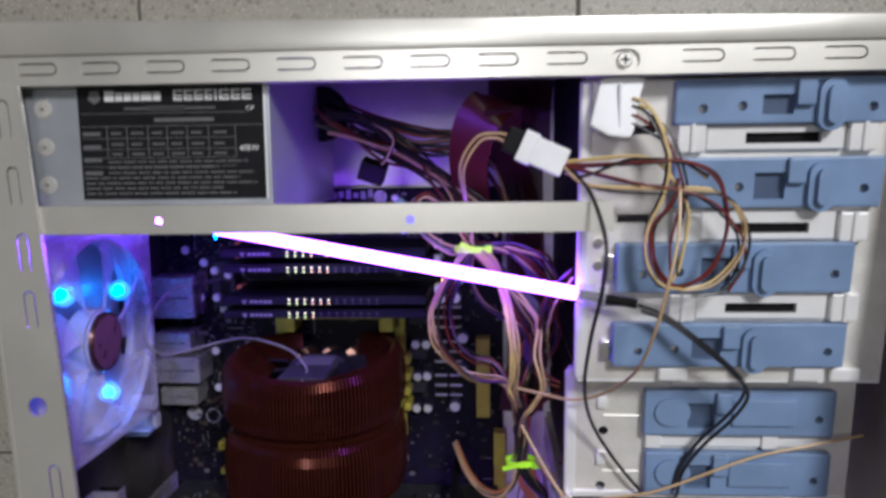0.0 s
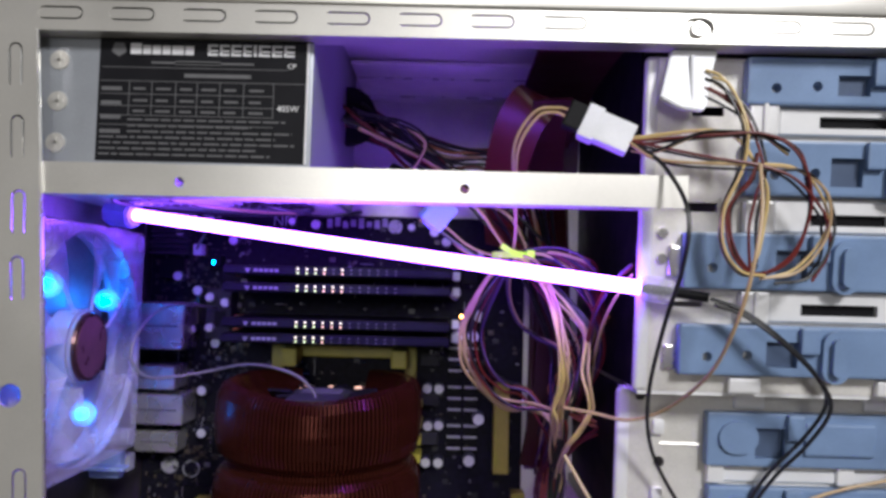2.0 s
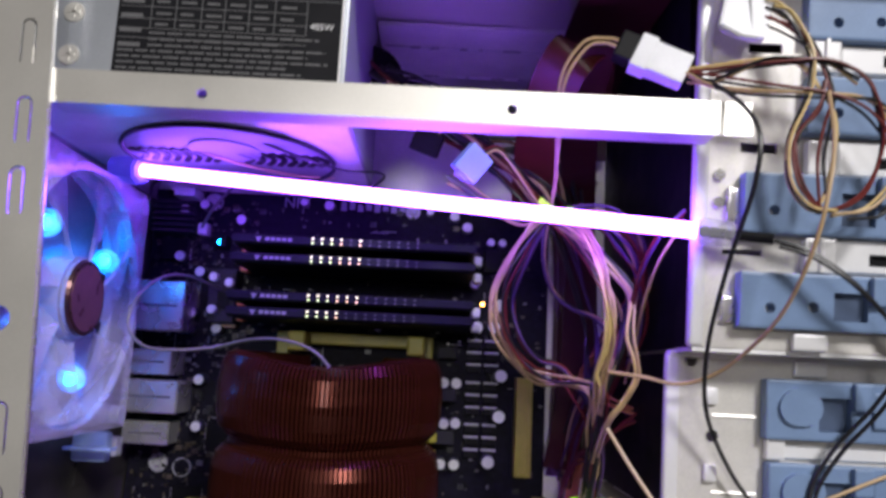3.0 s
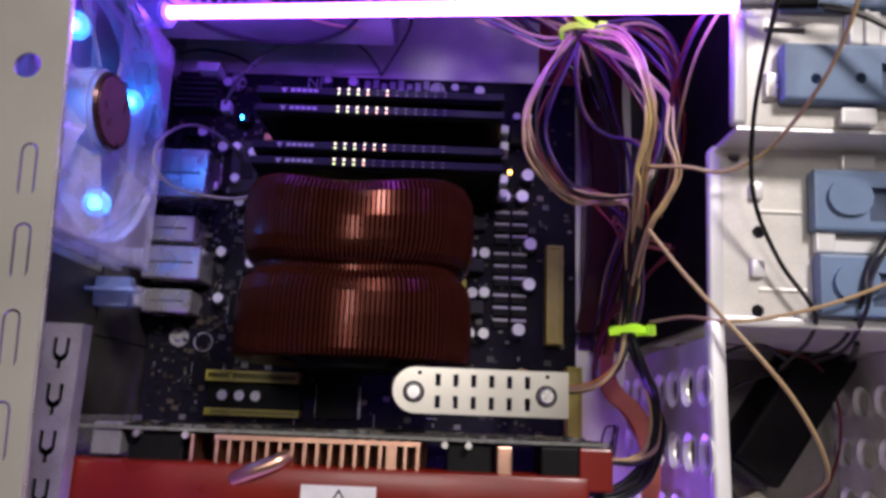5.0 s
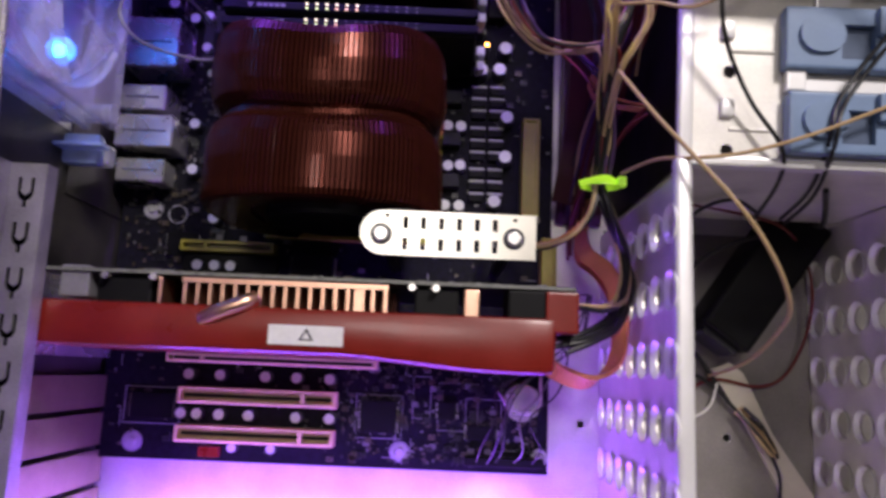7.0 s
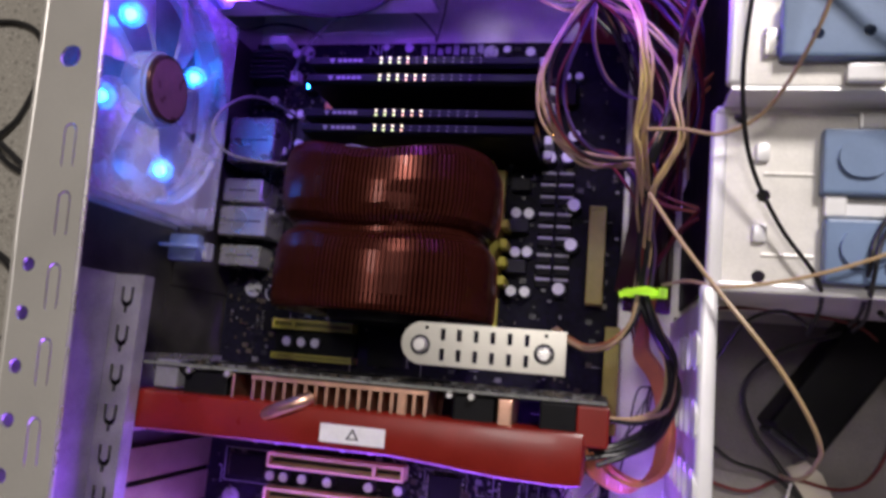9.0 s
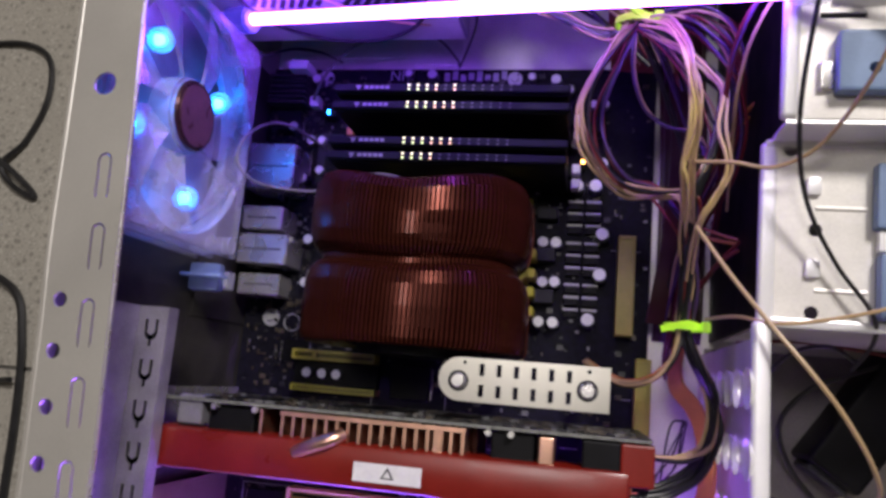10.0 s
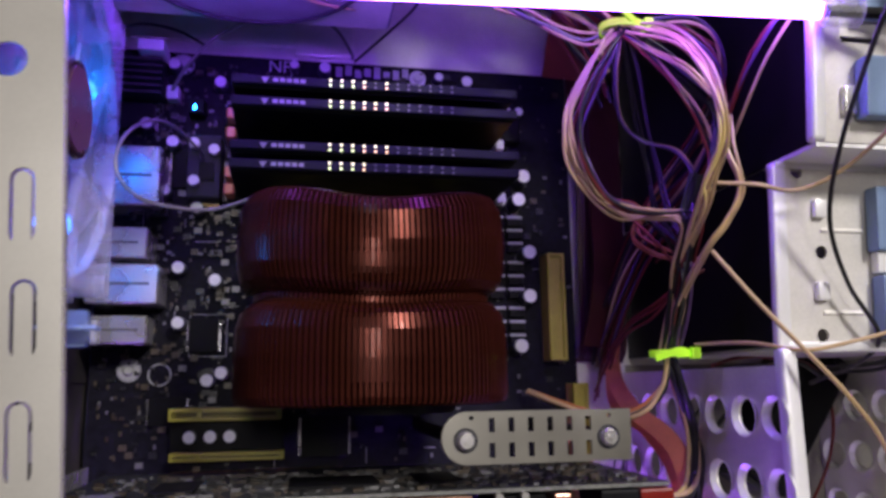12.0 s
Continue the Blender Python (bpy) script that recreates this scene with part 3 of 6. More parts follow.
# blue drive rails in the bays
def drive_rail(x0, x1, y0, y1, z, tab, label, oval=True):
    root = thing("drive_rail", ((x0 + x1) / 2, (y0 + y1) / 2, z), label, "drive rail", "blue drive rails in the bays")
    pocket = box(tab - 0.022, tab - 0.0085, y0 + 0.004, y1 - 0.007, z + 0.003, z + 0.02)
    hs = [extrude(stadium(x, (y0 + y1) / 2 + s, 0, 0.0021, 7), z - 0.01, z + 0.02) for x, s in ((x0 + 0.012, -0.003), (x0 + 0.029, -0.002), (x1 - 0.008, -0.003))]
    part("rail_body", cut(box(x0, x1, y0, y1, z + 0.0003, z + 0.007, 0.0012), join(pocket, *hs)), BLUE, root)
    part("pocket_floor", box(tab - 0.0215, tab - 0.009, y0 + 0.0045, y1 - 0.0075, z + 0.0031, z + 0.0038), BLUE_SHADED, root)
    part("rib", box(tab - 0.0085, tab - 0.0005, y1 - 0.012, y1 - 0.0005, z + 0.0068, z + 0.0105, 0.001), BLUE, root)
    if oval:
        grip = extrude(stadium(tab + 0.0065, (y0 + y1) / 2 - 0.002, 0.0055, 0.0058, 8, math.pi / 2), z + 0.0065, z + 0.0135)
        bmesh.ops.bevel(grip, geom=[e for e in grip.edges if all(v.co.z > z + 0.013 for v in e.verts)], offset=0.003, segments=4, affect="EDGES")
        part("grip", grip, BLUE, root, smooth=True)
    else:
        part("grip", box(tab, tab + 0.032, y0 + 0.006, y1 - 0.004, z + 0.0066, z + 0.0092, 0.0012), BLUE, root)
        part("latch", extrude(stadium(x0 + 0.014, (y0 + y1) / 2 + 0.001, 0.0015, 0.0075, 8), z + 0.0066, z + 0.0088), BLUE, root)
    return root


RAILS = [
    drive_rail(0.3245, 0.417, 0.339, 0.3585, UP, 0.384, "slate-blue plastic drive rail with oval grip, topmost bay"),
    drive_rail(0.3255, 0.417, 0.3015, 0.3245, UP, 0.383, "slate-blue plastic drive rail with oval grip behind coiled wires"),
    drive_rail(0.3015, 0.4085, 0.2615, 0.2855, UP, 0.362, "long slate-blue plastic drive rail with oval grip"),
    drive_rail(0.301, 0.409, 0.2245, 0.2465, UP, 0.36, "long slate-blue plastic drive rail above the lower cage"),
    drive_rail(0.322, 0.418, 0.1805, 0.2055, LOW, 0.366, "slate-blue plastic drive rail with flat latch, lower cage", False),
    drive_rail(0.3235, 0.418, 0.1465, 0.171, LOW, 0.366, "slate-blue plastic drive rail with flat latch, lowest bay", False),
]


def lean(root, middle, slope):
    """Tilts a cage or rail: its meshes rise with y."""
    for ob in (root, *root.children_recursive):
        if ob.type == "MESH":
            for v in ob.data.vertices:
                v.co.z += slope * (v.co.y - middle)


for rail, y, k in zip(RAILS, (0.338, 0.338, 0.338, 0.338, 0.165, 0.165), (0.125, 0.125, 0.125, 0.125, 0.09, 0.09)):
    lean(rail, y, k)
lean(up_cage, 0.338, 0.125)
lean(low_cage, 0.165, 0.09)

# ---- power supply ----
PX1, PY0, PY1, PZ = 0.143, 0.302, 0.3872, 0.2142
psu = thing("power_supply", (0.075, 0.345, 0.081), "grey steel power supply with a black printed rating label", "power supply")
part("housing", box(0.0025, PX1, PY0, PY1, 0.081, PZ, 0.0012), PSU_GREY, psu, smooth=True)
for y in (0.3505, 0.333, 0.3155):
    part("dimple", join(rod((0.036, y, PZ - 0.001), (0.036, y, PZ + 0.0006), 0.0046, 24, 0.004), box(0.0335, 0.0385, y - 0.0006, y + 0.0006, PZ, PZ + 0.0009), box(0.0354, 0.0366, y - 0.0025, y + 0.0025, PZ, PZ + 0.0009)), STEEL, psu, smooth=True)
plate = part("rating_label", box(0.053, 0.141, 0.3085, 0.3605, PZ + 0.0001, PZ + 0.0005), LABEL_BLACK, psu, "black label with white printed table")
LZ = PZ + 0.0006
pr = lambda x0, x1, y0, y1, m=PRINT_WHITE, n="printed_bar": part(n, box(x0, x1, y0, y1, LZ, LZ + 0.00015), m, plate)  # noqa: E731
part("label_edge", join(box(0.1403, 0.1411, 0.3085, 0.3605, LZ, LZ + 0.0002), box(0.053, 0.141, 0.3602, 0.3608, LZ, LZ + 0.0002)), PRINT_WHITE, plate)
part("emblem", join(rod((0.0612, 0.3556, LZ), (0.0612, 0.3556, LZ + 0.00015), 0.0033, 5)), PRINT_GREY, plate)
for k, (x0, w) in enumerate(((0.066, 0.0046), (0.0712, 0.0034), (0.0752, 0.0036), (0.0794, 0.0034), (0.0834, 0.005), (0.089, 0.0036))):
    pr(x0, x0 + w, 0.3536, 0.3574 if k else 0.3582, PRINT_LOGO, "emblem_block")
for k, (x0, w) in enumerate(((0.0985, 0.0042), (0.1035, 0.004), (0.1083, 0.0042), (0.1133, 0.0036), (0.1177, 0.0014), (0.1199, 0.0048), (0.1255, 0.0042), (0.1305, 0.0044))):
    part("emblem_block", join(box(x0, x0 + w, 0.3535, 0.3544, LZ, LZ + 0.00015), box(x0, x0 + w, 0.3551, 0.356, LZ, LZ + 0.00015), box(x0, x0 + w, 0.3574, 0.3582, LZ, LZ + 0.00015), box(x0, x0 + 0.0011, 0.3545, 0.3573, LZ, LZ + 0.00015)), PRINT_LOGO, plate)
pr(0.075, 0.118, 0.3497, 0.3505, PRINT_GREY), pr(0.085, 0.104, 0.3493, 0.351, PRINT_GREY)
pr(0.0545, 0.132, 0.3478, 0.3481, PRINT_GREY), pr(0.089, 0.117, 0.344, 0.3456, PRINT_GREY)
part("printed_letters", moved(text_mesh("CP", 0.003, 0.00015), Matrix.Translation((0.134, 0.3495, LZ + 0.0001))), PRINT_WHITE, plate)
part("printed_letters", moved(text_mesh("405W", 0.0036, 0.00015), Matrix.Translation((0.1328, 0.3315, LZ + 0.0001))), PRINT_WHITE, plate)
for y in (0.342, 0.3365, 0.3315, 0.3275, 0.3235):
    pr(0.054, 0.127 if y < 0.341 else 0.1395, y, y + 0.0003, PRINT_GREY)
for x in (0.066, 0.0755, 0.0855, 0.0945, 0.104, 0.114, 0.1265):
    pr(x, x + 0.0003, 0.3275, 0.342, PRINT_GREY)
for r, y in enumerate((0.3385, 0.3335, 0.329)):
    for k, x in enumerate((0.068, 0.0775, 0.0875, 0.0965, 0.106, 0.1165)):
        pr(x, x + 0.005 + 0.001 * ((k + r) % 2), y, y + 0.0009, PRINT_GREY)
for y, x1 in ((0.3255, 0.132), (0.3229, 0.118), (0.3205, 0.135), (0.3181, 0.128), (0.3157, 0.136), (0.3133, 0.12), (0.3109, 0.126)):
    x = 0.0545 if y < 0.32 else 0.066
    while x < x1:
        w = random.uniform(0.002, 0.007)
        pr(x, min(x + w, x1), y, y + 0.0007, PRINT_GREY)
        x += w + 0.001
for y in (0.338, 0.332, 0.326, 0.32):
    pr(0.0545, 0.063, y, y + 0.0016, PRINT_GREY)
# fan opening in the underside, with chevron guard
part("under_plate", box(0.004, 0.1415, PY0 - 0.0014, PY0 - 0.0002, 0.083, 0.212), STEEL_IN, psu)
UX, UZ, UR = 0.079, 0.134, 0.05
part("fan_opening", rod((UX, PY0 - 0.0019, UZ), (UX, PY0 - 0.0016, UZ), UR, 48), PSU_BLADE, psu)
part("fan_hub", rod((UX, PY0 - 0.0026, UZ + 0.012), (UX, PY0 - 0.0019, UZ + 0.012), 0.017, 32), PSU_BLADE, psu)
for s in (-1, 1):
    for k in range(8):
        x = UX + s * 0.026 + (k - 3.5) * 0.0052
        h = 0.011 * math.cos((k - 3.5) / 5.2)
        part("guard_slot", cable([(x - 0.0022, PY0 - 0.0022, UZ - h), (x + 0.0026, PY0 - 0.0022, UZ), (x - 0.0022, PY0 - 0.0022, UZ + h)], 0.0004, flat=(0.0014, (1, 0, 0)), steps=4), BLACK, psu)
part("guard_ring", cable([(UX + UR * math.cos(a), PY0 - 0.0026, UZ + UR * math.sin(a)) for a in (k * math.pi / 12 for k in range(25))], 0.0011, 6), DARK, psu, smooth=True)
part("grommet", rod((PX1 - 0.001, 0.352, 0.112), (PX1 + 0.003, 0.352, 0.118), 0.016, 20), BLACK, psu)

# ---- rear fan ----
fan = thing("case_fan", (0.0148, 0.226, 0.096), "clear acrylic case fan lit by blue diodes, on the rear panel", "fan")
FX0, FX1, FY, FZ = 0.0098, 0.0268, 0.226, 0.156
ring_cut = rod((0, FY, FZ), (0.05, FY, FZ), 0.0572, 48)
part("frame", cut(join(box(FX0, FX0 + 0.004, FY - 0.06, FY + 0.06, FZ - 0.06, FZ + 0.06, 0.001)), ring_cut), CLEAR_EDGE, fan)
part("frame", cut(join(box(FX1 - 0.004, FX1, FY - 0.06, FY + 0.06, FZ - 0.06, FZ + 0.06, 0.001)), rod((0, FY, FZ), (0.05, FY, FZ), 0.0572, 48)), CLEAR, fan)
shroud = bmesh.new()
bmesh.ops.create_cone(shroud, cap_ends=False, segments=48, radius1=0.0574, radius2=0.0574, depth=FX1 - FX0 - 0.002, matrix=Matrix.Translation(((FX0 + FX1) / 2, FY, FZ)) @ Matrix.Rotation(radians(90), 4, "Y"))
part("duct", shroud, CLEAR, fan, smooth=True)
part("hub", rod((FX0 + 0.002, FY, FZ), (FX1 - 0.001, FY, FZ), 0.0185, 36, bevel=0.002), CLEAR_EDGE, fan, smooth=True)
part("hub_ring", rod((FX1 - 0.0008, FY, FZ), (FX1 + 0.0008, FY, FZ), 0.0172, 36, 0.0165), HUB_RING, fan)
part("hub_sticker", rod((FX1 + 0.0008, FY, FZ), (FX1 + 0.0012, FY, FZ), 0.0148, 36), HUB, fan)
for k in range(7):
    blade = bmesh.new()
    rows = []
    for i in range(5):
        f = i / 4
        r = 0.019 + f * 0.0365
        a0, a1 = f * 0.25 - 0.33, f * 0.25 + 0.33
        rows.append([blade.verts.new((FX0 + 0.003 + 0.01 * j / 4, r * math.cos(a0 + (a1 - a0) * j / 4), r * math.sin(a0 + (a1 - a0) * j / 4))) for j in range(5)])
    for u, v in zip(rows, rows[1:]):
        for j in range(4):
            blade.faces.new((u[j], u[j + 1], v[j + 1], v[j]))
    moved(blade, Matrix.Translation((0, FY, FZ)) @ Matrix.Rotation(k * 2 * math.pi / 7 + 0.2, 4, "X"))
    bmesh.ops.solidify(blade, geom=blade.faces[:], thickness=0.0014)
    part("blade", blade, CLEAR, fan, smooth=True)
for sy, sz in ((0.03, 0.02), (-0.015, 0.032), (0.022, -0.04), (-0.036, -0.02)):
    led = part("diode", rod((FX1 - 0.013, FY + sy, FZ + sz), (FX1 - 0.01, FY + sy, FZ + sz), 0.003, 12, 0.0022), LED_BLUE, fan, "lit blue diode")
    lens = bmesh.new()
    bmesh.ops.create_uvsphere(lens, u_segments=14, v_segments=8, radius=0.0064, matrix=Matrix.Translation((FX1 - 0.011, FY + sy, FZ + sz)))
    part("lens", lens, CLEAR_EDGE, led, smooth=True)
for sy in (-0.0535, 0.0535):
    for sz in (-0.0535, 0.0535):
        part("corner_boss", rod((FX0 if sz > 0 else 0.0022, FY + sy, FZ + sz), (FX1 + 0.0004, FY + sy, FZ + sz), 0.0048, 14), CLEAR_EDGE, fan)
# clear clip below the fan
clip = thing("plastic_clip", (0.006, 0.152, 0.083), "clear plastic clip on the rear panel below the fan", "clip")
part("clip_body", box(0.0022, 0.0205, 0.148, 0.1635, 0.092, 0.1, 0.0025), CAP_CLEAR, clip, smooth=True)
part("clip_tongue", box(0.0022, 0.026, 0.1545, 0.1565, 0.1, 0.109, 0.0008), CAP_CLEAR, clip)
part("clip_foot", box(0.0022, 0.022, 0.15, 0.1605, 0.083, 0.092, 0.002), CLEAR_EDGE, clip)

# ---- motherboard ----
BZ = 0.031
board = thing("motherboard", (0.128, 0.154, 0.0225), "black circuit motherboard crowded with capacitors and slots", "motherboard")
part("circuit_board", box(0.005, 0.2505, 0.003, 0.3055, BZ - 0.0016, BZ), PCB, board)
for x, y in ((0.041, 0.299), (0.165, 0.299), (0.0229, 0.1408), (0.17, 0.012), (0.246, 0.012), (0.0244, 0.012)):
    part("standoff", rod((x, y, 0.0222), (x, y, BZ - 0.0016), 0.003, 6), GOLD, board)
    ringm = join(rod((x, y, BZ), (x, y, BZ + 0.0006), 0.0046, 20), rod((x, y, BZ + 0.0004), (x, y, BZ + 0.0022), 0.0028, 16, 0.002))
    part("mounting_screw", ringm, TAB_METAL, board)

CAPS = {}


def capacitor(x, y, r=0.004, h=0.012):
    key = (r, h)
    if key not in CAPS:
        CAPS[key] = (mesh_of(rod((0, 0, 0), (0, 0, h), r, 16, bevel=r * 0.15), "capacitor", True), mesh_of(rod((0, 0, h - 0.0002), (0, 0, h + 0.0002), r * 0.86, 16), "cap_top"))
    body = part("capacitor", CAPS[key][0], PURPLE_SLEEVE, board)
    body.location = (x, y, BZ)
    top = part("can_top", CAPS[key][1], SILVER_TOP, body)
    top.matrix_parent_inverse = Matrix.Identity(4)


for x, y in ((0.207, 0.2285), (0.2175, 0.229), (0.2205, 0.242), (0.2225, 0.2005), (0.222, 0.177), (0.2165, 0.151)):
    capacitor(x, y)
for x, y in ((0.189, 0.195), (0.1965, 0.195), (0.19, 0.1715), (0.1968, 0.172), (0.189, 0.1485), (0.197, 0.1485)):
    capacitor(x, y, 0.0034, 0.009)
for x, y in ((0.026, 0.292), (0.061, 0.287), (0.039, 0.254), (0.026, 0.263), (0.036, 0.229), (0.199, 0.289), (0.191, 0.2955), (0.114, 0.2985), (0.038, 0.2955), (0.205, 0.255), (0.052, 0.2205), (0.0445, 0.19), (0.0455, 0.163), (0.062, 0.184), (0.0665, 0.139), (0.06, 0.1355), (0.078, 0.14)):
    capacitor(x, y, 0.0033, 0.009)
for x, y in ((0.214, 0.281), (0.221, 0.281), (0.077, 0.2265), (0.09, 0.2265), (0.148, 0.2255), (0.184, 0.2265), (0.176, 0.2985), (0.098, 0.3005)):
    capacitor(x, y, 0.0026, 0.006)
for x in (0.053, 0.0625, 0.0715):
    capacitor(x, 0.109, 0.0032, 0.008)
for x in (0.054, 0.071, 0.0955, 0.1125, 0.1305):
    capacitor(x, 0.0492, 0.0032, 0.007)
for x in (0.0515, 0.06, 0.072, 0.088, 0.1135, 0.1315):
    capacitor(x, 0.0282, 0.0032, 0.007)
for x in (0.08, 0.101):
    capacitor(x, 0.011, 0.0028, 0.006)

# power stage: pairs of transistors with bright tabs
fet_mesh = mesh_of(join(box(-0.0042, 0.0042, -0.0026, 0.0022, 0, 0.0035, 0.0004, 1)), "transistor")
tab_mesh = mesh_of(box(-0.0044, 0.0044, 0.0014, 0.003, 0.0028, 0.0042, 0.0003, 1), "tab")
for yc in (0.2115, 0.1865, 0.162):
    for k in (-1, 0, 1):
        for x in (0.2065, 0.217):
            f = part("transistor", fet_mesh, BLACK, board)
            f.location = (x, yc + k * 0.0072, BZ)
            g = part("tab", tab_mesh, TAB_METAL, f)
            g.matrix_parent_inverse = Matrix.Identity(4)
    part("choke", box(0.1845, 0.1965, yc - 0.0025, yc + 0.0055, BZ, BZ + 0.0075, 0.001), DARK, board)

# memory slots and sockets
for y in (0.267, 0.257, 0.2366, 0.228):
    slot = part("memory_slot", box(0.066, 0.2075, y - 0.0032, y + 0.0032, BZ, BZ + 0.009, 0.0006, 1), BLACK, board)
    for x in (0.0655, 0.2035):
        part("latch", box(x, x + 0.0048, y - 0.0028, y + 0.0028, BZ + 0.0005, BZ + 0.019, 0.0008, 1), ORANGE if x < 0.1 else WHITE_PLASTIC, slot)


def socket(name, x0, x1, y0, y1, h, colour, inner_colour, notch=None, floor_at=0.45):
    hollow = box(x0 + 0.0016, x1 - 0.0016, y0 + 0.0016, y1 - 0.0016, BZ + h * floor_at, BZ + h * 2)
    s = part(name, cut(box(x0, x1, y0, y1, BZ, BZ + h, 0.0004, 1), hollow), colour, board)
    long_x = x1 - x0 > y1 - y0
    part("contact_strip", box(x0 + 0.003, x1 - 0.003, (y0 + y1) / 2 - 0.0008, (y0 + y1) / 2 + 0.0008, BZ + h * 0.4, BZ + h * 0.7) if long_x else box((x0 + x1) / 2 - 0.0014, (x0 + x1) / 2 + 0.0014, y0 + 0.003, y1 - 0.003, BZ + h * 0.4, BZ + h * 0.62), inner_colour, s)
    if notch:
        part("key", box(notch, notch + 0.0022, y0 + 0.001, y1 - 0.001, BZ + h * 0.3, BZ + h), colour, s)
    return s


socket("drive_connector", 0.2318, 0.2413, 0.1434, 0.2, 0.0125, YELLOW, YELLOW, None, 0.85)
socket("drive_connector", 0.2438, 0.2522, 0.072, 0.1315, 0.0115, YELLOW, YELLOW, None, 0.85)
socket("expansion_slot", 0.05, 0.135, 0.0338, 0.0425, 0.0108, CREAM, BLACK, 0.116)
socket("expansion_slot", 0.05, 0.1348, 0.0136, 0.0223, 0.0108, CREAM, BLACK, 0.1158)
socket("expansion_slot", 0.042, 0.156, 0.0555, 0.0605, 0.0108, CREAM, BLACK, 0.06)
socket("expansion_slot", 0.0435, 0.0955, 0.1165, 0.1225, 0.0108, YELLOW, YELLOW_DARK, 0.0565)
part("slot_bed", box(0.0435, 0.0965, 0.1022, 0.1164, BZ, BZ + 0.004, 0.0004, 1), BLACK, board)
socket("expansion_slot", 0.0445, 0.097, 0.098, 0.102, 0.0108, YELLOW, YELLOW_DARK, 0.0565)

# chips
for x0, x1, y0, y1, h in ((0.022, 0.045, 0.0245, 0.0385, 0.002), (0.148, 0.1675, 0.0215, 0.039, 0.0022), (0.05, 0.064, 0.149, 0.166, 0.0018), (0.038, 0.05, 0.232, 0.252, 0.002),
                          (0.013, 0.029, 0.261, 0.2745, 0.006), (0.033, 0.05, 0.114, 0.128, 0.002), (0.105, 0.128, 0.098, 0.118, 0.006), (0.178, 0.19, 0.212, 0.22, 0.004), (0.1, 0.114, 0.126, 0.138, 0.002), (0.19, 0.2, 0.03, 0.04, 0.0018), (0.206, 0.222, 0.02, 0.028, 0.0018)):
    c = part("chip", box(x0, x1, y0, y1, BZ + 0.0004, BZ + h, 0.0003, 1), BLACK, board)
    pins = join(*[box(x0 - 0.0012, x0, y, y + 0.0005, BZ, BZ + 0.0008) for y in np.arange(y0 + 0.001, y1 - 0.001, 0.0014)],
                *[box(x1, x1 + 0.0012, y, y + 0.0005, BZ, BZ + 0.0008) for y in np.arange(y0 + 0.001, y1 - 0.001, 0.0014)])
    tagged(part("pins", pins, STEEL_BRIGHT, c), kind="stuff")
part("coin_cell", rod((0.2355, 0.041, BZ), (0.2355, 0.041, BZ + 0.008), 0.01, 28, bevel=0.0008), STEEL_BRIGHT, board, smooth=True)
part("jumper_block", box(0.062, 0.073, 0.0055, 0.011, BZ, BZ + 0.005, 0.0004, 1), RED, board)
for x, y, m, r in ((0.0672, 0.0148, LED_AMBER, 0.0008),):
    part("status_diode", box(x - r, x + r, y - r, y + r, BZ, BZ + 0.0016), m, board, "lit amber diode")
part("diode_post", box(0.2084, 0.2108, 0.2407, 0.2431, BZ, 0.0462), DARK, board)
part("status_diode", box(0.2086, 0.2106, 0.2409, 0.2429, 0.0463, 0.0472), LED_AMBER, board, "lit amber diode")
part("fan_header", box(0.0345, 0.0405, 0.277, 0.284, BZ, BZ + 0.008, 0.0006, 1), WHITE_PLASTIC, board)
part("power_socket", box(0.21, 0.2205, 0.262, 0.276, BZ, BZ + 0.009, 0.0006, 1), BLACK, board)
part("front_header", box(0.205, 0.248, 0.0065, 0.0115, BZ, BZ + 0.006, 0.0005, 1), BLACK, board)
upright = part("daughter_board", box(0.0475, 0.0635, 0.2235, 0.2555, BZ + 0.001, BZ + 0.0165, 0.0006, 1), DARK, board)
part("board_pins", box(0.0485, 0.0625, 0.2215, 0.2235, BZ, BZ + 0.006, 0.0004, 1), GOLD, upright)
for x, y in ((0.051, 0.25), (0.0605, 0.247), (0.0515, 0.231)):
    part("can", rod((x, y, BZ + 0.0165), (x, y, BZ + 0.0215), 0.0026, 14, bevel=0.0004), SILVER_TOP, upright, smooth=True)
part("chip", box(0.0535, 0.0605, 0.232, 0.2415, BZ + 0.0165, BZ + 0.0178, 0.0002, 1), BLACK, upright)
part("pin_header", box(0.0455, 0.0535, 0.2695, 0.277, BZ, BZ + 0.009, 0.0005, 1), BLACK, board)
part("status_diode", box(0.0485, 0.0492, 0.2715, 0.2735, BZ + 0.009, BZ + 0.0098), LED_BLUE, board, "lit blue diode")
part("pin_header", box(0.021, 0.034, 0.2985, 0.3045, BZ, BZ + 0.017, 0.001, 2), WHITE_PLASTIC, board)
# printed board name
part("printed_letters", moved(text_mesh("NF4", 0.0095, 0.0001), Matrix.Translation((0.0925, 0.3008, BZ + 0.0001))), SILK, board)
for k in range(8):
    part("printed_bar", box(0.12 + k * 0.0052, 0.1235 + k * 0.0052, 0.2975 + 0.001 * (k % 2), 0.302 + 0.0012 * ((k + 1) % 3), BZ + 0.00005, BZ + 0.0002), SILK, board)
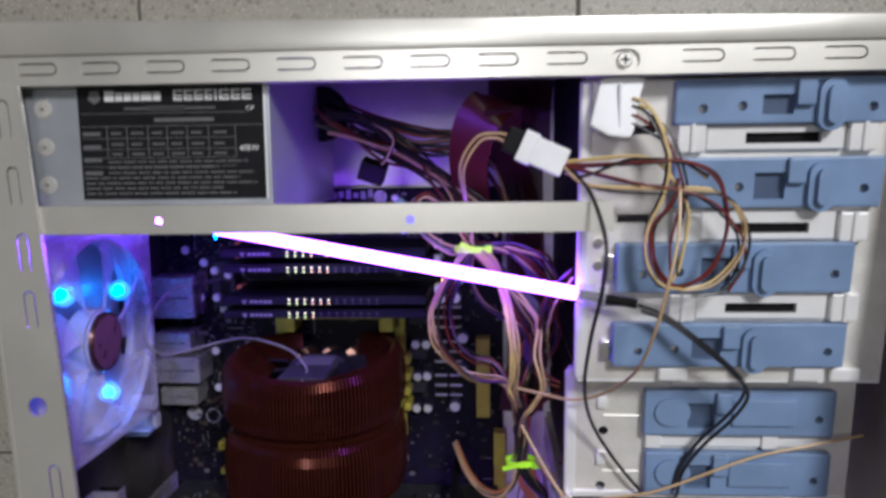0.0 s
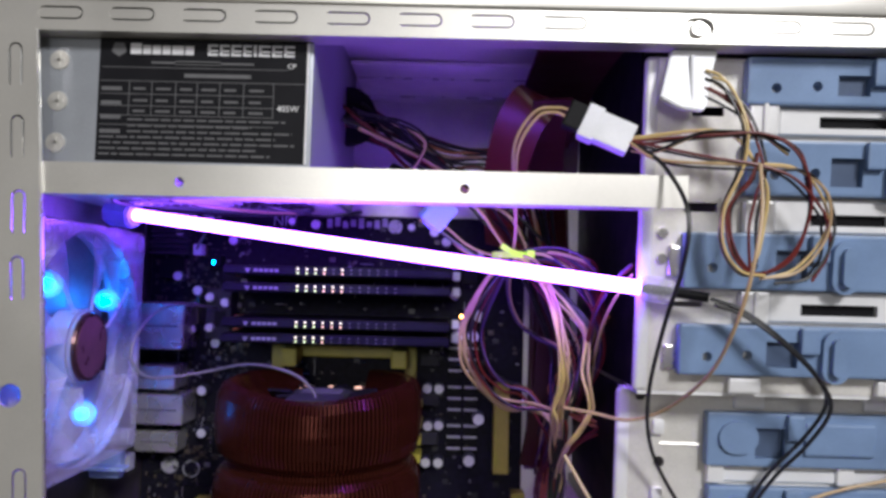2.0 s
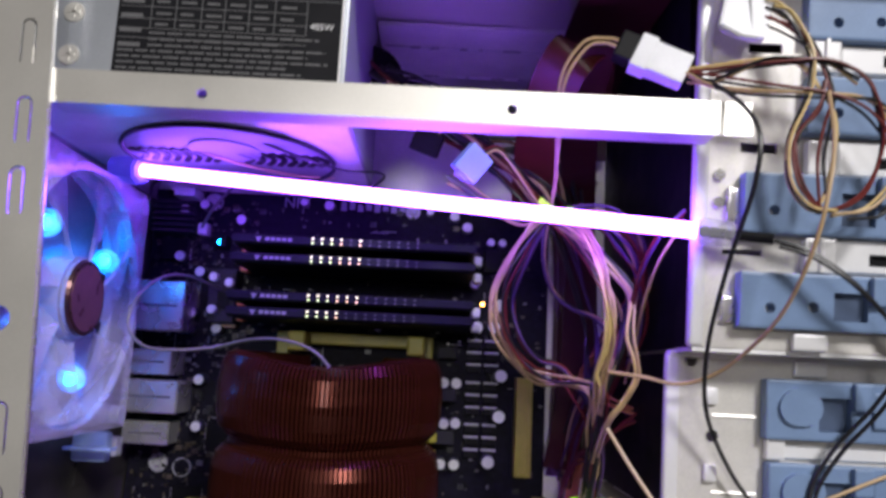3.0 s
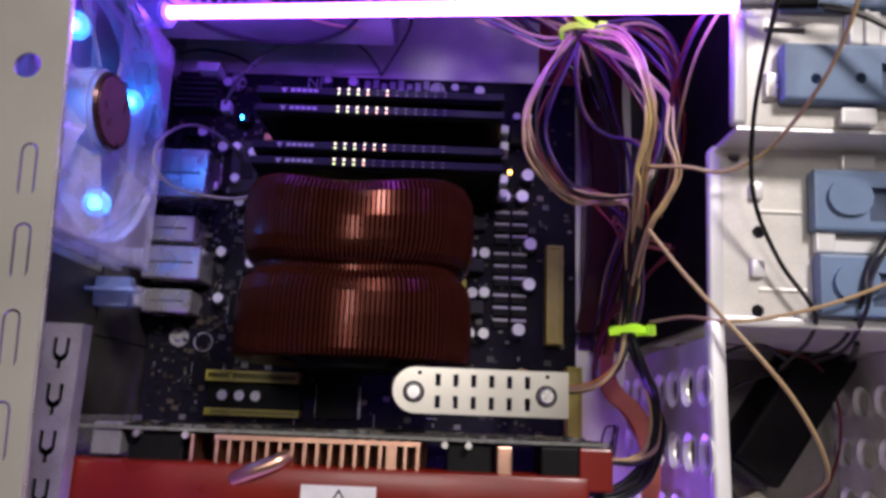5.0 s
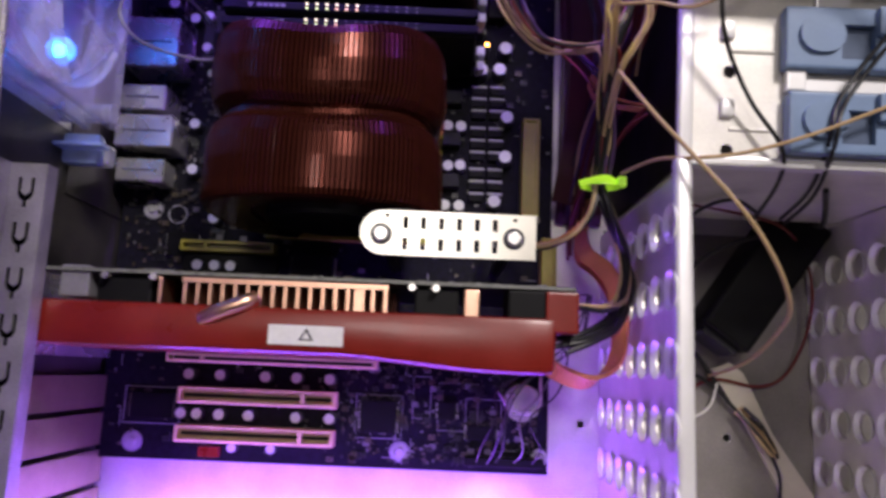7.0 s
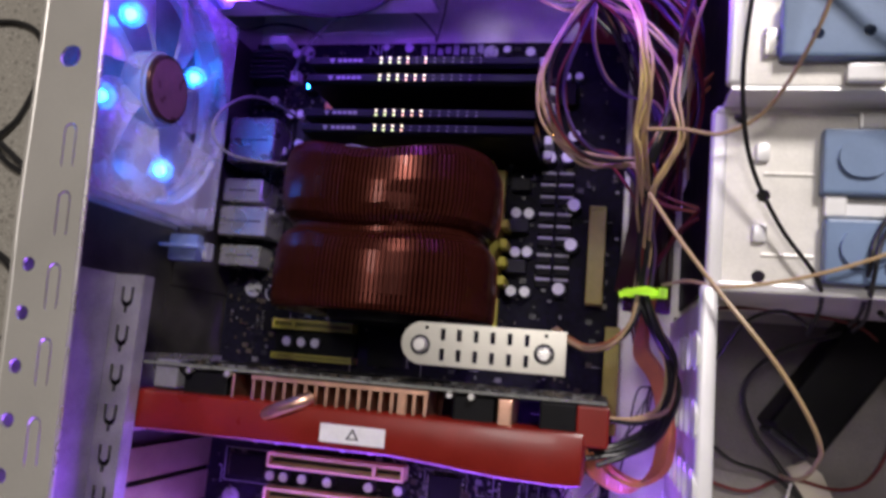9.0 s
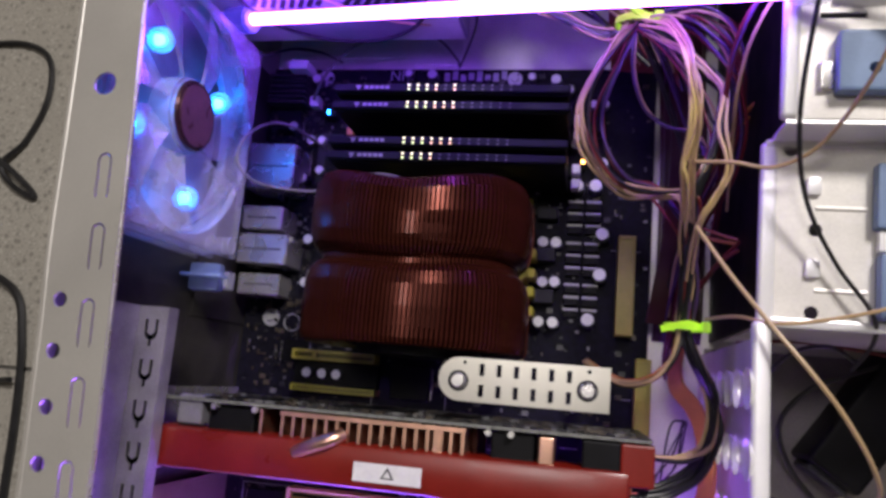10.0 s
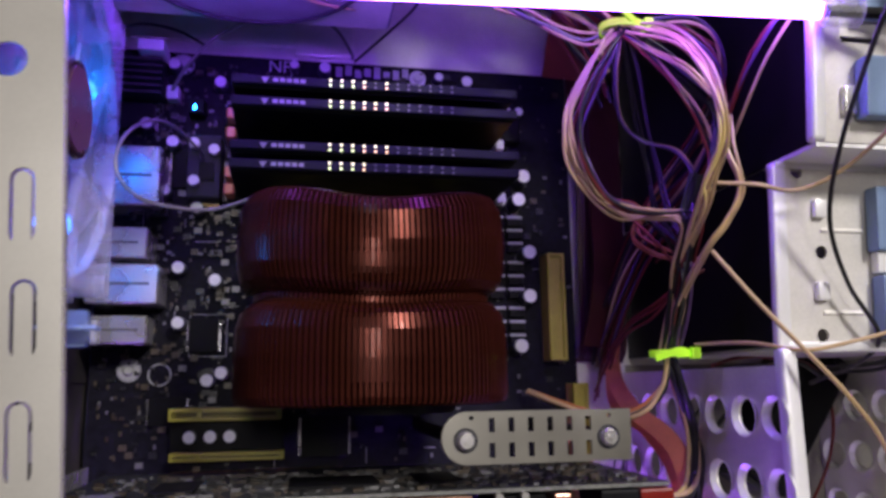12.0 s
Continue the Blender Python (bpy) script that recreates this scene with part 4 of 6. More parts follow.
for x0, x1, y0, y1 in ((0.145, 0.1705, 0.0185, 0.042), (0.19, 0.212, 0.024, 0.05), (0.018, 0.049, 0.0215, 0.0415), (0.176, 0.186, 0.03, 0.053), (0.05, 0.068, 0.147, 0.168), (0.205, 0.225, 0.02, 0.042)):
    edge = join(box(x0, x1, y0, y0 + 0.0004, BZ, BZ + 0.00015), box(x0, x1, y1 - 0.0004, y1, BZ, BZ + 0.00015), box(x0, x0 + 0.0004, y0 + 0.0005, y1 - 0.0005, BZ, BZ + 0.00015), box(x1 - 0.0004, x1, y0 + 0.0005, y1 - 0.0005, BZ, BZ + 0.00015))
    part("printed_outline", edge, SILK, board)
for x, y in ((0.17, 0.012), (0.0244, 0.012), (0.0229, 0.1408), (0.041, 0.299), (0.037, 0.1385)):
    part("hole_ring", cut(rod((x, y, BZ), (x, y, BZ + 0.0003), 0.0056, 24), rod((x, y, BZ - 0.01), (x, y, BZ + 0.01), 0.0047, 24)), SILK, board)
for k in range(70):
    x, y = random.uniform(0.012, 0.24), random.uniform(0.008, 0.3)
    w = random.uniform(0.004, 0.012)
    part("printed_line", box(x, x + w, y, y + 0.0004, BZ + 0.00004, BZ + 0.00012) if k % 2 else box(x, x + 0.0004, y, y + w, BZ + 0.00004, BZ + 0.00012), SILK, board)


def island_mat(name, tones, rough):
    m = bpy.data.materials.new(name)
    m.use_nodes = True
    nodes, links = m.node_tree.nodes, m.node_tree.links
    geo, ramp = nodes.new("ShaderNodeNewGeometry"), nodes.new("ShaderNodeValToRGB")
    ramp.color_ramp.interpolation = "CONSTANT"
    for k, tone in enumerate(tones):
        e = ramp.color_ramp.elements[k] if k < 2 else ramp.color_ramp.elements.new(k / len(tones))
        e.position, e.color = k / len(tones), (*tone, 1)
    links.new(geo.outputs["Random Per Island"], ramp.inputs["Fac"])
    links.new(ramp.outputs["Color"], nodes["Principled BSDF"].inputs["Base Color"])
    nodes["Principled BSDF"].inputs["Roughness"].default_value = rough
    nodes["Principled BSDF"].inputs["Metallic"].default_value = 0.2
    return m


SMD = island_mat("small_components", ((0.012, 0.012, 0.012), (0.08, 0.065, 0.045), (0.018, 0.018, 0.018), (0.15, 0.15, 0.15), (0.045, 0.033, 0.022), (0.025, 0.025, 0.027)), 0.35)


def scatter(count, x0, x1, y0, y1, z, face="z"):
    verts, faces = [], []
    for _ in range(count):
        x, y = random.uniform(x0, x1), random.uniform(y0, y1)
        w, d, h = random.choice(((0.0008, 0.0005, 0.0007), (0.0011, 0.0007, 0.0009), (0.0006, 0.0011, 0.0008), (0.0018, 0.0014, 0.0012), (0.0005, 0.0008, 0.0006)))
        i = len(verts)
        for dz in (0, h):
            for sx, sy in ((-w, -d), (w, -d), (w, d), (-w, d)):
                verts.append((x + sx, y + sy, z + dz) if face == "z" else (x + sx, z + dz, y + sy))
        faces += [tuple(i + k for k in f) for f in ((0, 3, 2, 1), (4, 5, 6, 7), (0, 1, 5, 4), (1, 2, 6, 5), (2, 3, 7, 6), (3, 0, 4, 7))]
    me = bpy.data.meshes.new("small_components")
    me.from_pydata(verts, [], faces)
    return me


tagged(part("small_components", scatter(420, 0.138, 0.246, 0.006, 0.062, BZ + 0.0001), SMD, board), kind="stuff")
tagged(part("small_components", scatter(700, 0.008, 0.248, 0.006, 0.302, BZ), SMD, board), kind="stuff")
tagged(part("small_components", scatter(520, 0.008, 0.07, 0.1, 0.3, BZ + 0.0001), SMD, board), kind="stuff")

# rear connectors
for x0, x1, y0, y1, z1, lab in ((0.0065, 0.037, 0.217, 0.246, 0.056, "tall"), (0.0065, 0.0325, 0.192, 0.2065, 0.055, "mid"), (0.0065, 0.0385, 0.1705, 0.189, 0.056, "lan"), (0.0065, 0.0335, 0.1525, 0.1655, 0.05, "low")):
    s = part("rear_connector", box(x0, x1, y0, y1, BZ, z1, 0.0008, 1), STEEL_BRIGHT, board)
    part("connector_seam", box(x0 + 0.004, x1 - 0.004, (y0 + y1) / 2 - 0.0006, (y0 + y1) / 2 + 0.0006, z1, z1 + 0.0002), PRINT_GREY, s)
small_sink = part("heat_sink", box(0.0085, 0.033, 0.277, 0.298, BZ, BZ + 0.006), DARK, board)
for k in range(6):
    part("sink_fin", box(0.0085, 0.033, 0.277 + 0.0035 * k, 0.2785 + 0.0035 * k, BZ + 0.006, BZ + 0.014), DARK, small_sink)

# ---- memory modules ----
def memory_module():
    m = thing("memory_module", (0.137, 0, BZ + 0.0095), "black memory module with lit activity diodes", "memory module", "memory modules")
    part("spreader", box(0.0715, 0.2015, -0.0029, 0.0029, BZ + 0.0095, 0.0911, 0.0008), BLACK, m)
    part("light_bar", box(0.0715, 0.2025, -0.0021, 0.0021, 0.0912, 0.0946, 0.0005, 1), LIGHT_BAR, m)
    for k in range(5):
        part("printed_bar", box(0.0895 + k * 0.003, 0.0917 + k * 0.003, -0.0009, 0.0008, 0.0947, 0.0949), PRINT_DIM, m)
    part("printed_mark", moved(rod((0, 0, 0), (0, 0, 0.0002), 0.0019, 3), Matrix.Translation((0.086, 0, 0.0947))), PRINT_DIM, m)
    return m


first = memory_module()
sticks = [first]
first.location.y = 0.267
for y in (0.257, 0.2366, 0.228):
    sticks.append(copy_thing(first, Matrix.Translation((first.location.x, y, first.location.z))))
lit = {0: (0, 1, 2, 3, 5), 1: (0, 1, 2, 3, 4, 5), 2: (0, 1, 2, 3, 4, 5), 3: (0, 1, 2, 3)}
for n, stick in enumerate(sticks):
    y = stick.location.y
    for k in range(12):
        for s in (-1, 1):
            on = k in lit[n] and k < 6
            d = part("diode", box(0.1144 + k * 0.0051, 0.1153 + k * 0.0051, y + s * 0.0012 - 0.0005, y + s * 0.0012 + 0.0005, 0.0947, 0.0953), (LED_YELLOW if s > 0 else (LED_GREEN if k < 3 else LED_ORANGE)) if on else PRINT_GREY, stick)

# ---- processor cooler: a drum of copper fins round a level axis ----
CX, CZ, CR = 0.1325, 0.0995, 0.0553
cooler = thing("processor_cooler", (CX, 0.165, BZ), "round copper-finned processor cooler standing on the motherboard", "cooler")
prof = [(0.1255, 0.034), (0.1243, 0.052), (0.1252, 0.0543), (0.128, 0.0552), (0.143, CR), (0.154, 0.0549), (0.16, 0.0533), (0.1632, 0.0505), (0.1648, 0.0482), (0.1672, 0.0482), (0.1688, 0.0505), (0.172, 0.0533),
        (0.178, 0.0549), (0.189, CR), (0.201, 0.0544), (0.206, 0.052), (0.2078, 0.0485), (0.2068, 0.0462), (0.198, 0.0425), (0.184, 0.032), (0.1325, 0.031)]
fin_bm = bmesh.new()
TH = 0.0006
sides_v = [[fin_bm.verts.new((s, y - 0.165, r)) for y, r in prof] for s in (-TH, TH)]
fin_bm.faces.new(sides_v[0]), fin_bm.faces.new(sides_v[1][::-1])
for i in range(len(prof)):
    j = (i + 1) % len(prof)
    fin_bm.faces.new((sides_v[0][i], sides_v[1][i], sides_v[1][j], sides_v[0][j]))
fin_mesh = mesh_of(fin_bm, "fin")
FINS = 168
for k in range(FINS):
    a = 2 * math.pi * k / FINS
    if abs(a - math.pi) < 0.42:
        continue
    f = part("fin", fin_mesh, COPPER, cooler)
    f.matrix_parent_inverse = Matrix.Identity(4)
    reach = (abs(math.cos(a)) ** 2.7 + abs(math.sin(a)) ** 2.7) ** (-1 / 2.7)
    near = min(a, 2 * math.pi - a)
    short = 1 - 0.08 * max(0.0, math.cos(near)) ** 5
    f.matrix_basis = Matrix.Translation((0, -0.04 * (1 - short), CZ - BZ)) @ Matrix.Rotation(a, 4, "Y") @ Matrix.Diagonal((1, short, reach, 1))
part("core", rod((CX, 0.1275, CZ), (CX, 0.182, CZ), 0.034, 40), COPPER_DARK, cooler, smooth=True)
part("bonding_band", rod((CX, 0.1648, CZ), (CX, 0.1672, CZ), 0.047, 60), COPPER_DARK, cooler, smooth=True)
part("bonding_band", rod((CX, 0.133, CZ), (CX, 0.156, CZ), 0.0515, 60), COPPER_DARK, cooler, smooth=True)
part("bonding_band", rod((CX, 0.172, CZ), (CX, 0.18, CZ), 0.0515, 60), COPPER_DARK, cooler, smooth=True)
part("fan_rim", rod((CX, 0.183, CZ), (CX, 0.1845, CZ), 0.033, 40), BLACK, cooler)
part("fan_hub", rod((CX, 0.1915, CZ), (CX, 0.2, CZ), 0.017, 30, bevel=0.001), DARK, cooler, smooth=True)
part("hub_label", box(CX - 0.011, CX + 0.011, 0.2001, 0.2004, CZ - 0.008, CZ + 0.011), PRINT_GREY, cooler)
for k in range(7):
    b = box(-0.007, 0.007, -0.0008, 0.0008, 0.017, 0.031)
    part("blade", moved(b, Matrix.Translation((CX, 0.196, CZ)) @ Matrix.Rotation(k * 2 * math.pi / 7, 4, "Y") @ Matrix.Rotation(0.6, 4, "Z")), BLACK, cooler)
part("fan_strut", box(CX - 0.014, CX + 0.014, 0.196, 0.2005, CZ + 0.012, CZ + 0.04, 0.001), DARK, cooler)
part("fan_hub", rod((CX + 0.004, 0.121, CZ + 0.01), (CX + 0.004, 0.1275, CZ + 0.01), 0.03, 30, bevel=0.001), BLACK, cooler, smooth=True)
part("base", box(CX - 0.022, CX + 0.022, 0.143, 0.187, BZ + 0.0045, BZ + 0.022, 0.001), COPPER_DARK, cooler)
for dx in (-0.016, 0, 0.016):
    part("heat_pipe", cable([(CX + dx, 0.135, CZ - 0.03), (CX + dx, 0.142, BZ + 0.012), (CX + dx, 0.165, BZ + 0.009), (CX + dx, 0.19, BZ + 0.012), (CX + dx, 0.196, CZ - 0.03)], 0.0035, 10), COPPER_PLAIN, cooler, smooth=True)
retainer = thing("retention_frame", (CX, 0.172, BZ), "yellow plastic retention frame round the processor", "bracket")
for n, b in (("side", box(0.0955, 0.1745, 0.214, 0.221, BZ + 0.0005, BZ + 0.013, 0.001)), ("side", box(0.0955, 0.1745, 0.126, 0.132, BZ + 0.0005, BZ + 0.009, 0.001)),
             ("side", box(0.0885, 0.0955, 0.126, 0.221, BZ + 0.0005, BZ + 0.008, 0.001)), ("side", box(0.1745, 0.1815, 0.126, 0.221, BZ + 0.0005, BZ + 0.008, 0.001))):
    part(n, b, YELLOW, retainer)
for x, y in ((0.1045, 0.2165), (0.172, 0.2165)):
    part("lug", box(x - 0.005, x + 0.005, y - 0.007, y + 0.004, BZ + 0.013, BZ + 0.033, 0.0015), YELLOW, retainer)
for y in (0.153, 0.164, 0.1745, 0.186):
    part("tooth", box(0.1815, 0.1862, y - 0.0028, y + 0.0028, BZ + 0.0005, BZ + 0.02, 0.0008, 1), YELLOW, retainer)

# ---- graphics card ----
card = thing("graphics_card", (0.13, 0.08, BZ + 0.01), "graphics card with glossy red shroud and copper fins", "graphics card")
GY, GT = 0.0925, 0.136
part("circuit_board", box(0.017, 0.2465, GY - 0.0008, GY + 0.0008, BZ + 0.011, GT, 0.0003, 1), PCB_BACK, card)
tagged(part("small_components", scatter(1100, 0.022, 0.24, BZ + 0.03, GT - 0.004, GY + 0.0008, "y"), SMD, card), kind="stuff")
for x0, x1 in ((0.1, 0.135), (0.15, 0.168), (0.05, 0.066)):
    part("chip", box(x0, x1, GY + 0.0008, GY + 0.0024, 0.09, 0.122, 0.0004, 1), BLACK, card)
part("board_edge", box(0.0175, 0.246, GY - 0.0007, GY + 0.0007, GT, GT + 0.0004), EDGE_PALE, card)
part("edge_connector", box(0.045, 0.125, GY - 0.0007, GY + 0.0007, BZ + 0.0045, BZ + 0.011), GOLD, card)
part("card_bracket", join(box(0.0072, 0.0084, 0.056, GY + 0.004, 0.034, 0.141), box(0.0084, 0.022, 0.056, GY + 0.004, 0.1395, 0.1408)), STEEL_BRIGHT, card)
n_fin = 17
fin2 = mesh_of(box(-0.0007, 0.0007, 0.0725, GY - 0.0018, 0.085, GT - 0.0005), "cooling_fin")
for k in range(n_fin):
    part("cooling_fin", fin2, COPPER_PLAIN, card).location = (0.081 + k * 0.0053, 0, 0)
part("cooling_fin", fin2, COPPER_PLAIN, card).location = (0.0705, 0, 0)
part("fin_block", box(0.1525, 0.1568, 0.0735, GY - 0.0026, 0.1121, GT - 0.0012), COPPER_PLAIN, card)
part("fin_base", box(0.078, 0.169, 0.0735, GY - 0.0022, 0.08, 0.112), COPPER_DARK, card)
part("fin_rail", box(0.08, 0.167, GY - 0.0036, GY - 0.0016, GT - 0.002, GT + 0.0004), COPPER_PLAIN, card)
part("heat_pipe", cable([(0.09, 0.0735, 0.1375), (0.097, 0.0765, 0.1405), (0.107, 0.0805, 0.1405), (0.1115, 0.083, 0.137)], 0.0034, 12), COPPER_PLAIN, card, smooth=True)
for x, w in ((0.0475, 0.003), (0.177, 0.003), (0.187, 0.003), (0.068, 0.002)):
    part("mounting_screw", rod((x, GY - 0.0022, GT - 0.001), (x, GY - 0.0022, GT + 0.0026), 0.0015, 12), STEEL_BRIGHT, card)
part("coil", box(0.199, 0.2055, 0.077, GY - 0.002, 0.11, GT + 0.001, 0.0008), COPPER_PLAIN, card)
part("coil", box(0.0275, 0.04, 0.081, GY + 0.002, 0.118, GT - 0.001, 0.001), PSU_BLADE, card)
part("memory_block", box(0.043, 0.066, 0.0765, GY - 0.002, 0.1, GT - 0.003, 0.001), BLACK, card)
part("memory_block", box(0.178, 0.197, 0.0765, GY - 0.002, 0.1, GT - 0.003, 0.001), BLACK, card)
part("power_connector", box(0.2175, 0.2335, 0.0775, GY - 0.0015, 0.112, GT + 0.001, 0.001), BLACK, card)
part("power_connector", box(0.2335, 0.2475, 0.0735, GY - 0.0015, 0.112, GT + 0.0015, 0.001), RED, card)
# shroud: a swept channel with a rounded crest
prof = [(0.0795, 0.118), (0.0795, 0.1372), (0.0787, 0.139), (0.077, 0.1396), (0.0632, 0.1396), (0.0615, 0.139), (0.0605, 0.1372), (0.0605, 0.05), (0.0635, 0.05), (0.0635, 0.118)]
stations = [(0.0185, 0.0), (0.03, 0.0), (0.09, 0.0), (0.15, 0.0), (0.165, -0.001), (0.2, -0.004), (0.222, -0.0046), (0.233, -0.0046), (0.2366, -0.0038), (0.2378, -0.0015)]
sh, rings = bmesh.new(), []
for x, dy in stations:
    shrink = 0.0 if x < 0.235 else (0.0008 if x < 0.237 else 0.003)
    rings.append([sh.verts.new((x, y + (dy if y < 0.07 else 0), z - shrink)) for y, z in prof])
for u, v in zip(rings, rings[1:]):
    for k in range(len(prof)):
        sh.faces.new((u[k], u[(k + 1) % len(prof)], v[(k + 1) % len(prof)], v[k]))
sh.faces.new(rings[0][::-1]), sh.faces.new(rings[-1])
part("shroud", sh, RED, card, "glossy red plastic shroud", smooth=True)
st = part("warning_sticker", box(0.1185, 0.1495, 0.0642, 0.0724, 0.1397, 0.14, 0.0), PRINT_WHITE, card, "white sticker with a warning triangle")
tri_out = [(0.1342 + 0.0036 * math.cos(a), 0.0679 + 0.0034 * math.sin(a)) for a in (math.pi / 2, math.pi * 7 / 6, math.pi * 11 / 6)]
tri_in = [(0.1342 + 0.0022 * math.cos(a), 0.0678 + 0.0021 * math.sin(a)) for a in (math.pi / 2, math.pi * 7 / 6, math.pi * 11 / 6)]
part("warning_triangle", cut(extrude(tri_out, 0.14005, 0.1402), extrude(tri_in, 0.13, 0.15)), DARK, st)

# ---- bridge bracket between card slots ----
bracket = thing("bridge_bracket", (0.192, 0.1125, BZ), "pale metal bridge bracket with twelve slots and two screws", "bracket")
outline = [(0.2278, 0.1028), (0.2278, 0.1218)] + [(0.1638 + 0.0095 * math.cos(a), 0.1123 + 0.0095 * math.sin(a)) for a in (math.pi * (0.5 + k / 12) for k in range(13))]
bh = [box(x - 0.0011, x + 0.0011, y - 0.0026, y + 0.0026, 0.12, 0.16) for x in [0.1732 + 0.0075 * k for k in range(6)] for y in (0.1078, 0.1168)]
bh += [extrude(stadium(x, y, 0, 0.0009, 6), 0.12, 0.16) for x, y in ((0.1655, 0.1195), (0.219, 0.1195))]
part("plate", cut(extrude(outline, 0.1425, 0.1442), join(*bh)), mat("pale_bracket_metal", (0.52, 0.505, 0.45), 0.3, 1.0, 0.06, 60, 0.03, 900, 0.04), bracket)
for x in (0.1632, 0.2185):
    part("post", rod((x, 0.1115, BZ), (x, 0.1115, 0.1425), 0.003, 6), BLACK, bracket)
    # Dark ring put on as the shaded hole round each screw.
    part("washer", rod((x, 0.1115, 0.1442), (x, 0.1115, 0.1446), 0.0045, 20), DARK, bracket)
    part("screw", join(rod((x, 0.1115, 0.1442), (x, 0.1115, 0.147), 0.0036, 18, 0.0026), rod((x, 0.1115, 0.147), (x, 0.1115, 0.1476), 0.0012, 8)), STEEL_BRIGHT, bracket, smooth=True)

# ---- violet tubes ----
def light_tube(a, b, label, material=TUBE):
    a, b = Vector(a), Vector(b)
    d = (b - a).normalized()
    root = thing("cathode_tube", a, label, "light tube", "violet light tubes")
    part("lit_tube", rod(a, b, 0.0031, 14), material, root, "lit violet tube", smooth=True)
    part("end_cap", rod(a - d * 0.017, a - d * 0.0005, 0.0078, 8, bevel=0.001), CAP_CLEAR, root)
    part("end_cap", rod(b + d * 0.0005, b + d * 0.014, 0.0055, 12, bevel=0.001), CLEAR, root)
    part("plug", rod(b + d * 0.001, b + d * 0.028, 0.0021, 10), BLACK, root)
    return root


light_tube((0.0315, 0.2945, 0.121), (0.2835, 0.2612, 0.2008), "lit violet cold cathode tube stretched across the case")
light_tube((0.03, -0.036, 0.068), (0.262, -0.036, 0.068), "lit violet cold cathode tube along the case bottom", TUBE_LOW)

# ---- wires ----
def bundle(name, at, label, category, strands, group=""):
    """Strands: colour, radius, jitter, points. Each is a wire of its own."""
    root = thing(name, at, label, category, group)
    for colour, r, jitter, points in strands:
        shift = Vector((random.uniform(-1, 1), random.uniform(-1, 1), random.uniform(-1, 1))) * jitter
        pts = [Vector(p) + shift + Vector((random.uniform(-1, 1), random.uniform(-1, 1), random.uniform(-1, 1))) * jitter * 0.5 for p in points]
        part("wire", cable(pts, r), WIRE[colour], root, smooth=True)
    return root


R1, R2 = 0.0007, 0.00062
TIE1, TIE2 = (0.2326, 0.2763, 0.147), (0.2596, 0.1434, 0.1175)
gather = [(0.257, 0.195, 0.148), (0.2588, 0.18, 0.136), (0.26, 0.162, 0.126), TIE2]
loop_left = [TIE1, (0.2235, 0.2655, 0.148), (0.2142, 0.2485, 0.146), (0.211, 0.235, 0.143), (0.2138, 0.22, 0.14), (0.2235, 0.206, 0.138), (0.236, 0.2, 0.138), (0.248, 0.1995, 0.14)] + gather
loop_red = [TIE1, (0.226, 0.261, 0.14), (0.2192, 0.245, 0.135), (0.218, 0.232, 0.13), (0.2225, 0.217, 0.128), (0.232, 0.208, 0.125), (0.2445, 0.2035, 0.125)] + gather[1:]
pink = [TIE1, (0.232, 0.257, 0.14), (0.238, 0.242, 0.13), (0.249, 0.234, 0.128), (0.26, 0.2275, 0.135), (0.2645, 0.215, 0.14)] + gather
plum = [TIE1, (0.245, 0.262, 0.13), (0.252, 0.244, 0.118), (0.259, 0.226, 0.112), (0.26, 0.205, 0.118)] + gather[1:]
bright = [TIE1, (0.2415, 0.2705, 0.158), (0.2475, 0.262, 0.168), (0.2515, 0.248, 0.176), (0.254, 0.231, 0.181), (0.2548, 0.217, 0.178), (0.254, 0.206, 0.17), (0.2545, 0.197, 0.162)] + gather[1:]
pale = [TIE1, (0.2445, 0.2665, 0.15), (0.2545, 0.257, 0.158), (0.2625, 0.248, 0.16), (0.2685, 0.238, 0.162), (0.267, 0.222, 0.164), (0.2692, 0.21, 0.165), (0.2695, 0.202, 0.163), (0.265, 0.191, 0.159), (0.2605, 0.183, 0.152)] + gather[2:]
second = [TIE1, (0.242, 0.2665, 0.148), (0.2505, 0.255, 0.15), (0.259, 0.242, 0.152), (0.2638, 0.2325, 0.151), (0.2655, 0.2215, 0.152), (0.2605, 0.2065, 0.155), (0.257, 0.198, 0.152)] + gather[1:]
dark_right = [TIE1, (0.2475, 0.266, 0.148), (0.26, 0.2545, 0.152), (0.2685, 0.2415, 0.155), (0.2665, 0.224, 0.155), (0.2635, 0.207, 0.153), (0.259, 0.193, 0.147)] + gather[1:]
to_psu = [(0.145, 0.352, 0.112), (0.165, 0.352, 0.106), (0.19, 0.336, 0.1), (0.212, 0.312, 0.112), (0.226, 0.29, 0.135), TIE1]
to_psu_low = [(0.145, 0.352, 0.112), (0.17, 0.345, 0.095), (0.2, 0.335, 0.082), (0.228, 0.333, 0.08), (0.25, 0.318, 0.075), (0.262, 0.28, 0.07)]
up_left = [TIE1, (0.2215, 0.2745, 0.14), (0.209, 0.281, 0.135), (0.199, 0.288, 0.13), (0.186, 0.298, 0.122)]
main = []
